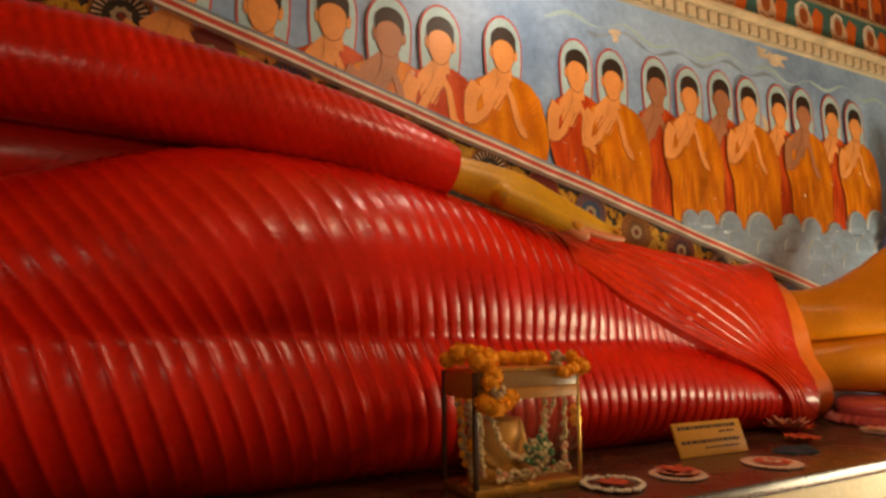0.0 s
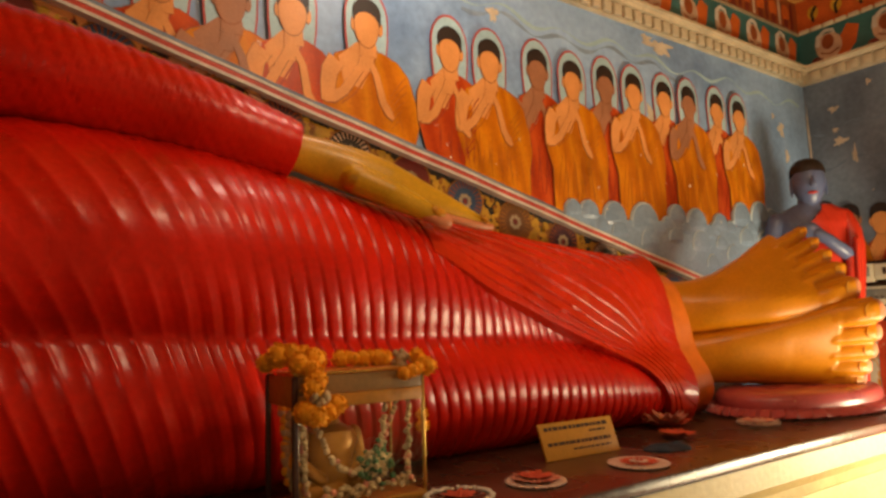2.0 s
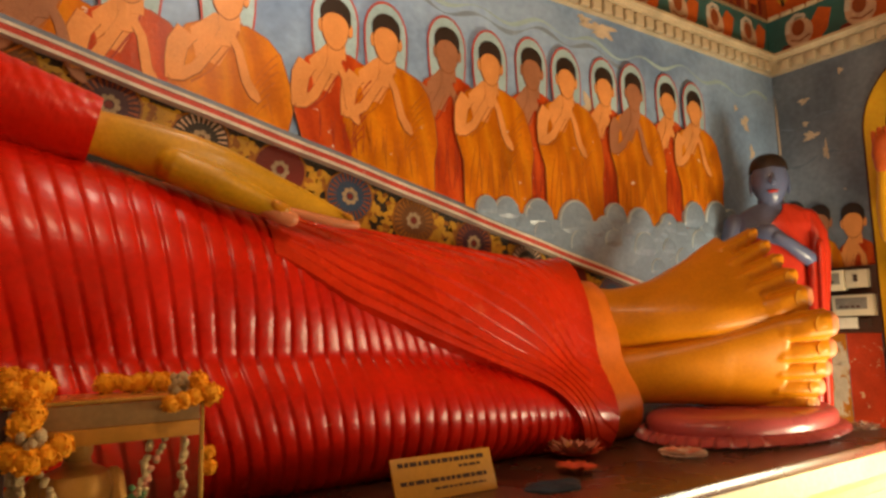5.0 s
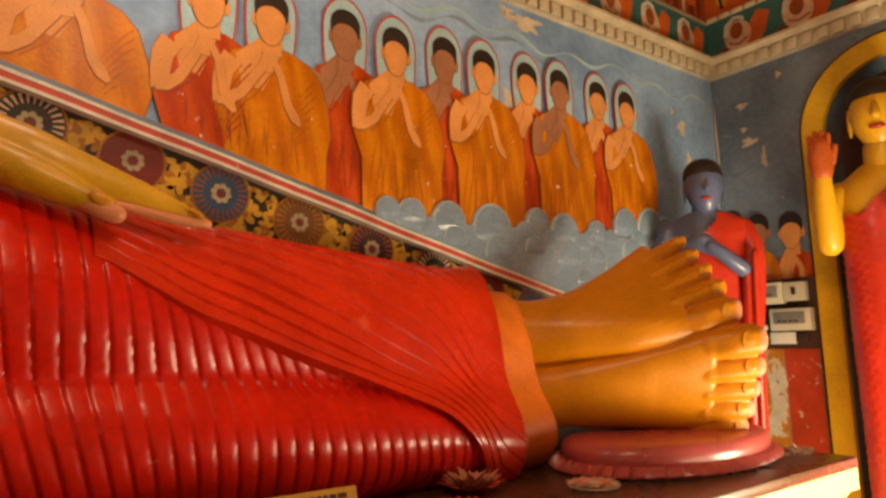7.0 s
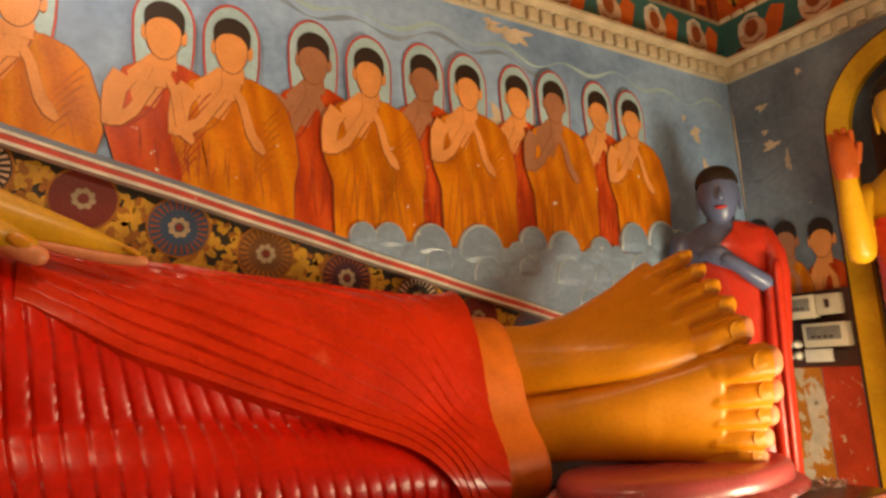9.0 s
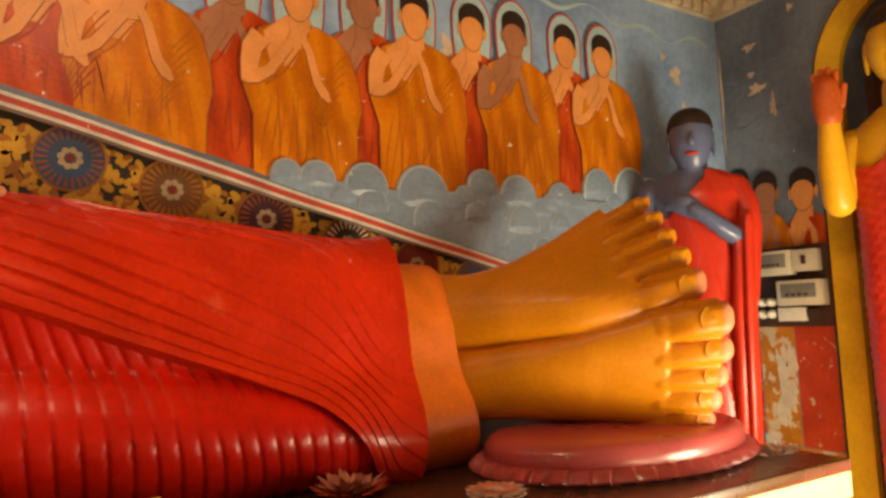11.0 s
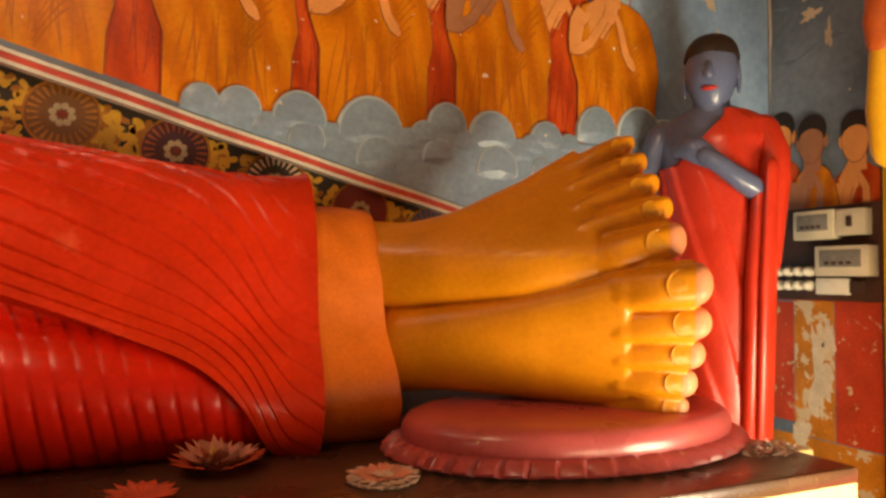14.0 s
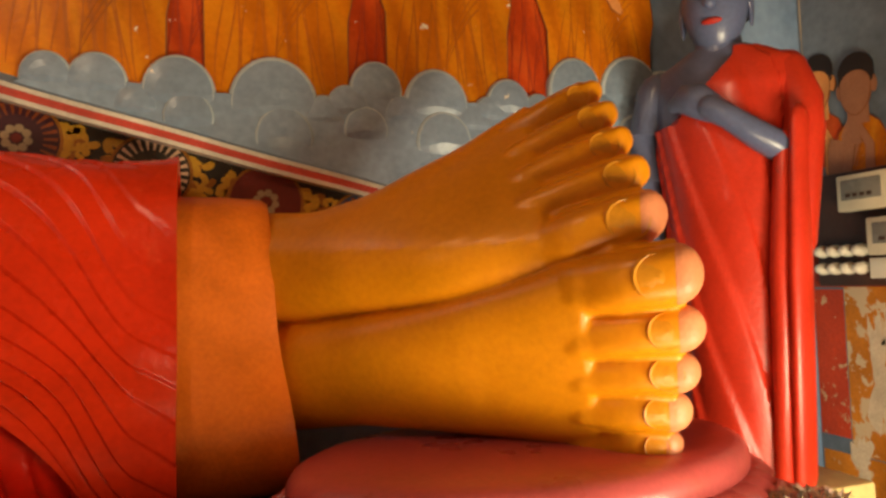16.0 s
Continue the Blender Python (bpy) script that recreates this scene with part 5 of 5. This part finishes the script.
def garland(name, pts, q, seed, label, tail=None):
    g, rr = Build(), random.Random(seed)
    for p in pts:
        petal_ball(g, p, q * rr.uniform(0.85, 1.15), "marigold", rr)
    if tail:
        for _ in range(26):
            g.ball([tail[i] + rr.uniform(-0.022, 0.022) for i in range(3)], (0.011, 0.011, 0.013), "jasmine", 5)
    g.link(name, smooth=False, label=label, category="garland", group="marigold garlands on the shrine case")


T = LEDGE + H
garland("marigold_garland", [(X0 - 0.045, Y0 + 0.10, T + 0.030), (X0 - 0.02, Y0 + 0.07, T + 0.050), (X0 + 0.015, Y0 + 0.05, T + 0.055), (X0 + 0.05, Y0 + 0.04, T + 0.050), (X0 + 0.075, Y0 + 0.03, T + 0.035), (X0 + 0.02, Y0 + 0.01, T + 0.025), (X0 + 0.05, Y0 - 0.005, T + 0.010), (X0 + 0.06, Y0 - 0.03, T - 0.022), (X0 + 0.045, Y0 - 0.035, T - 0.045), (X0 + 0.02, Y0 - 0.035, T - 0.110), (X0 + 0.055, Y0 - 0.04, T - 0.120), (X0 + 0.09, Y0 - 0.04, T - 0.115), (X0 + 0.12, Y0 - 0.035, T - 0.098)], 0.034, 1, "orange marigold garland draped over the corner of the shrine case", (X0 + 0.06, Y0 - 0.04, T - 0.078))
garland("marigold_garland", [(X0 + 0.235 + 0.026 * k, Y1 - 0.05 - 0.004 * k, T + 0.026 + 0.004 * math.sin(1.9 * k)) for k in range(7)] + [(X1 - 0.01, Y0 + 0.03, T + 0.028), (X1 - 0.005, Y0 + 0.005, T + 0.010), (X1 - 0.03, Y0 - 0.01, T - 0.008), (X1 - 0.06, Y0 - 0.02, T - 0.016), (X1 - 0.09, Y0 - 0.022, T - 0.022), (X1 + 0.015, Y0 - 0.0, T - 0.005)], 0.027, 2, "orange marigold garland along the back of the shrine case", (X1 - 0.045, Y0 + 0.06, T + 0.022))
garland("marigold_garland", [(X1 + 0.028, Y0 + 0.06, LEDGE + 0.26), (X1 + 0.028, Y0 + 0.06, LEDGE + 0.22)], 0.022, 3, "small marigold tassel hung on the side of the shrine case")

# ---- offerings on the plinth ----


def rosette(name, x, y, q, rings, label, lift=0.004, base=None, base_q=0, tilt=0.5):
    """A flat flower or doily: rings of petals, optionally on a round base."""
    t = empty(name, (x, y, LEDGE), label, "offering")
    rr = random.Random(int(x * 1000))
    if base:
        c = Build()
        n = 60
        rows = [[((base_q + 0.006 * math.cos(22 * a)) * k * math.cos(a), (base_q + 0.006 * math.cos(22 * a)) * k * math.sin(a), z) for a in np.linspace(0, 2 * math.pi, n, endpoint=False)] for k, z in ((0.9, 0.0), (1.0, 0.004 + lift), (0.96, 0.008 + lift), (0.3, 0.004 + lift), (0.02, 0.004 + lift))]
        c.grid(rows, base, wrap=True, cap=True).link("plate", t)
    for m, r0, n, ln, up in rings:
        c = Build()
        for k in range(n):
            a = 2 * math.pi * k / n + rr.uniform(-0.15, 0.15)
            d, s = Vector((math.cos(a), math.sin(a), 0)), Vector((-math.sin(a), math.cos(a), 0))
            z = Vector((0, 0, 1))
            wv, u = ln * rr.uniform(0.22, 0.32), up * rr.uniform(0.7, 1.3)
            o = d * r0 + z * (lift + 0.008)
            c.add([o, o + d * ln * 0.5 + s * wv + z * u * 0.5, o + d * ln + z * u, o + d * ln * 0.5 - s * wv + z * u * 0.5, o + d * ln * 0.5 + z * (u * 0.5 + 0.006)], [(0, 1, 4), (1, 2, 4), (2, 3, 4), (3, 0, 4)], m)
        c.link("petals", t, smooth=False)
    return t


rosette("petal_plate", 2.01, 1.845, 0.1, [("lotus_red", 0.0, 16, 0.07, 0.02), ("lotus_pink", 0.02, 22, 0.07, 0.012), ("lotus_red", 0.04, 18, 0.045, 0.01)], "round plate heaped with faded red petals", base="paper", base_q=0.105)
rosette("scalloped_doily", 2.50, 1.80, 0.1, [("lotus_red", 0.03, 20, 0.05, 0.004), ("paper", 0.0, 10, 0.04, 0.006), ("lotus_red", 0.0, 6, 0.02, 0.008)], "red and white scalloped paper doily lying flat", base="paper", base_q=0.115)
rosette("lotus_offering", 3.30, 2.27, 0.1, [("lotus_red", 0.03, 18, 0.11, 0.035), ("lotus_pink", 0.02, 18, 0.10, 0.06), ("lotus_pink", 0.0, 14, 0.08, 0.07), ("leaf", 0.0, 10, 0.04, 0.05)], "wilting pink lotus flowers on the plinth")
rosette("petal_heap", 3.10, 2.06, 0.1, [("lotus_red", 0.0, 16, 0.09, 0.02), ("frieze_brown", 0.03, 18, 0.06, 0.012)], "dried red petals scattered in a heap")
rosette("pale_doily", 3.72, 2.02, 0.1, [("paper", 0.03, 26, 0.08, 0.008), ("lotus_pink", 0.02, 18, 0.07, 0.014), ("paper", 0.0, 10, 0.04, 0.01)], "pale pink round doily with petals", base="paper", base_q=0.10)
rosette("bead_ring_plate", 1.68, 1.84, 0.1, [("lotus_red", 0.0, 14, 0.06, 0.012)], "small plate with petals beside the shrine case", base="ledge_top", base_q=0.10)
beads([(1.68 + 0.105 * math.cos(a), 1.84 + 0.105 * math.sin(a), LEDGE + 0.014) for a in np.linspace(0, 6.28, 44)], 0.009, "white_plastic", 9, "bead_garland", jitter=0.003, label="ring of white beads lying round a plate", category="garland", kind="stuff")
c = Build()
rows = []
for k, z in ((1.0, 0.0), (1.0, 0.006), (0.85, 0.013), (0.5, 0.016), (0.05, 0.014)):
    rows.append([(2.86 + 0.12 * k * math.cos(a) * (1 + 0.12 * math.sin(3 * a)), 1.93 + 0.075 * k * math.sin(a) * (1 + 0.1 * math.cos(5 * a)), LEDGE + z * (1 + 0.3 * math.sin(4 * a))) for a in np.linspace(0, 2 * math.pi, 40, endpoint=False)])
c.grid(rows, "blue_cloth", wrap=True, cap=True).link("folded_cloth", label="crumpled dark blue cloth lying on the plinth", category="cloth")
tn, rr = Build(), random.Random(5)
for _ in range(170):
    a, k = rr.uniform(0, 6.28), rr.random() ** 0.5
    o = Vector((5.04 + 0.13 * k * math.cos(a), 1.86 + 0.075 * k * math.sin(a), LEDGE + 0.008 + 0.03 * (1 - k) * rr.random()))
    d = Vector((rr.gauss(0, 1), rr.gauss(0, 1), rr.uniform(0.1, 0.6))).normalized() * 0.02
    s = Vector((rr.gauss(0, 1), rr.gauss(0, 1), rr.gauss(0, 0.4))).normalized() * 0.008
    tn.add([o - d, o + s, o + d + Vector((0, 0, 0.004)), o - s], [(0, 1, 2, 3)], "silver" if rr.random() > 0.3 else "paper")
tn.link("tinsel_garland", smooth=False, label="coiled silver tinsel garland on the plinth corner", category="garland")
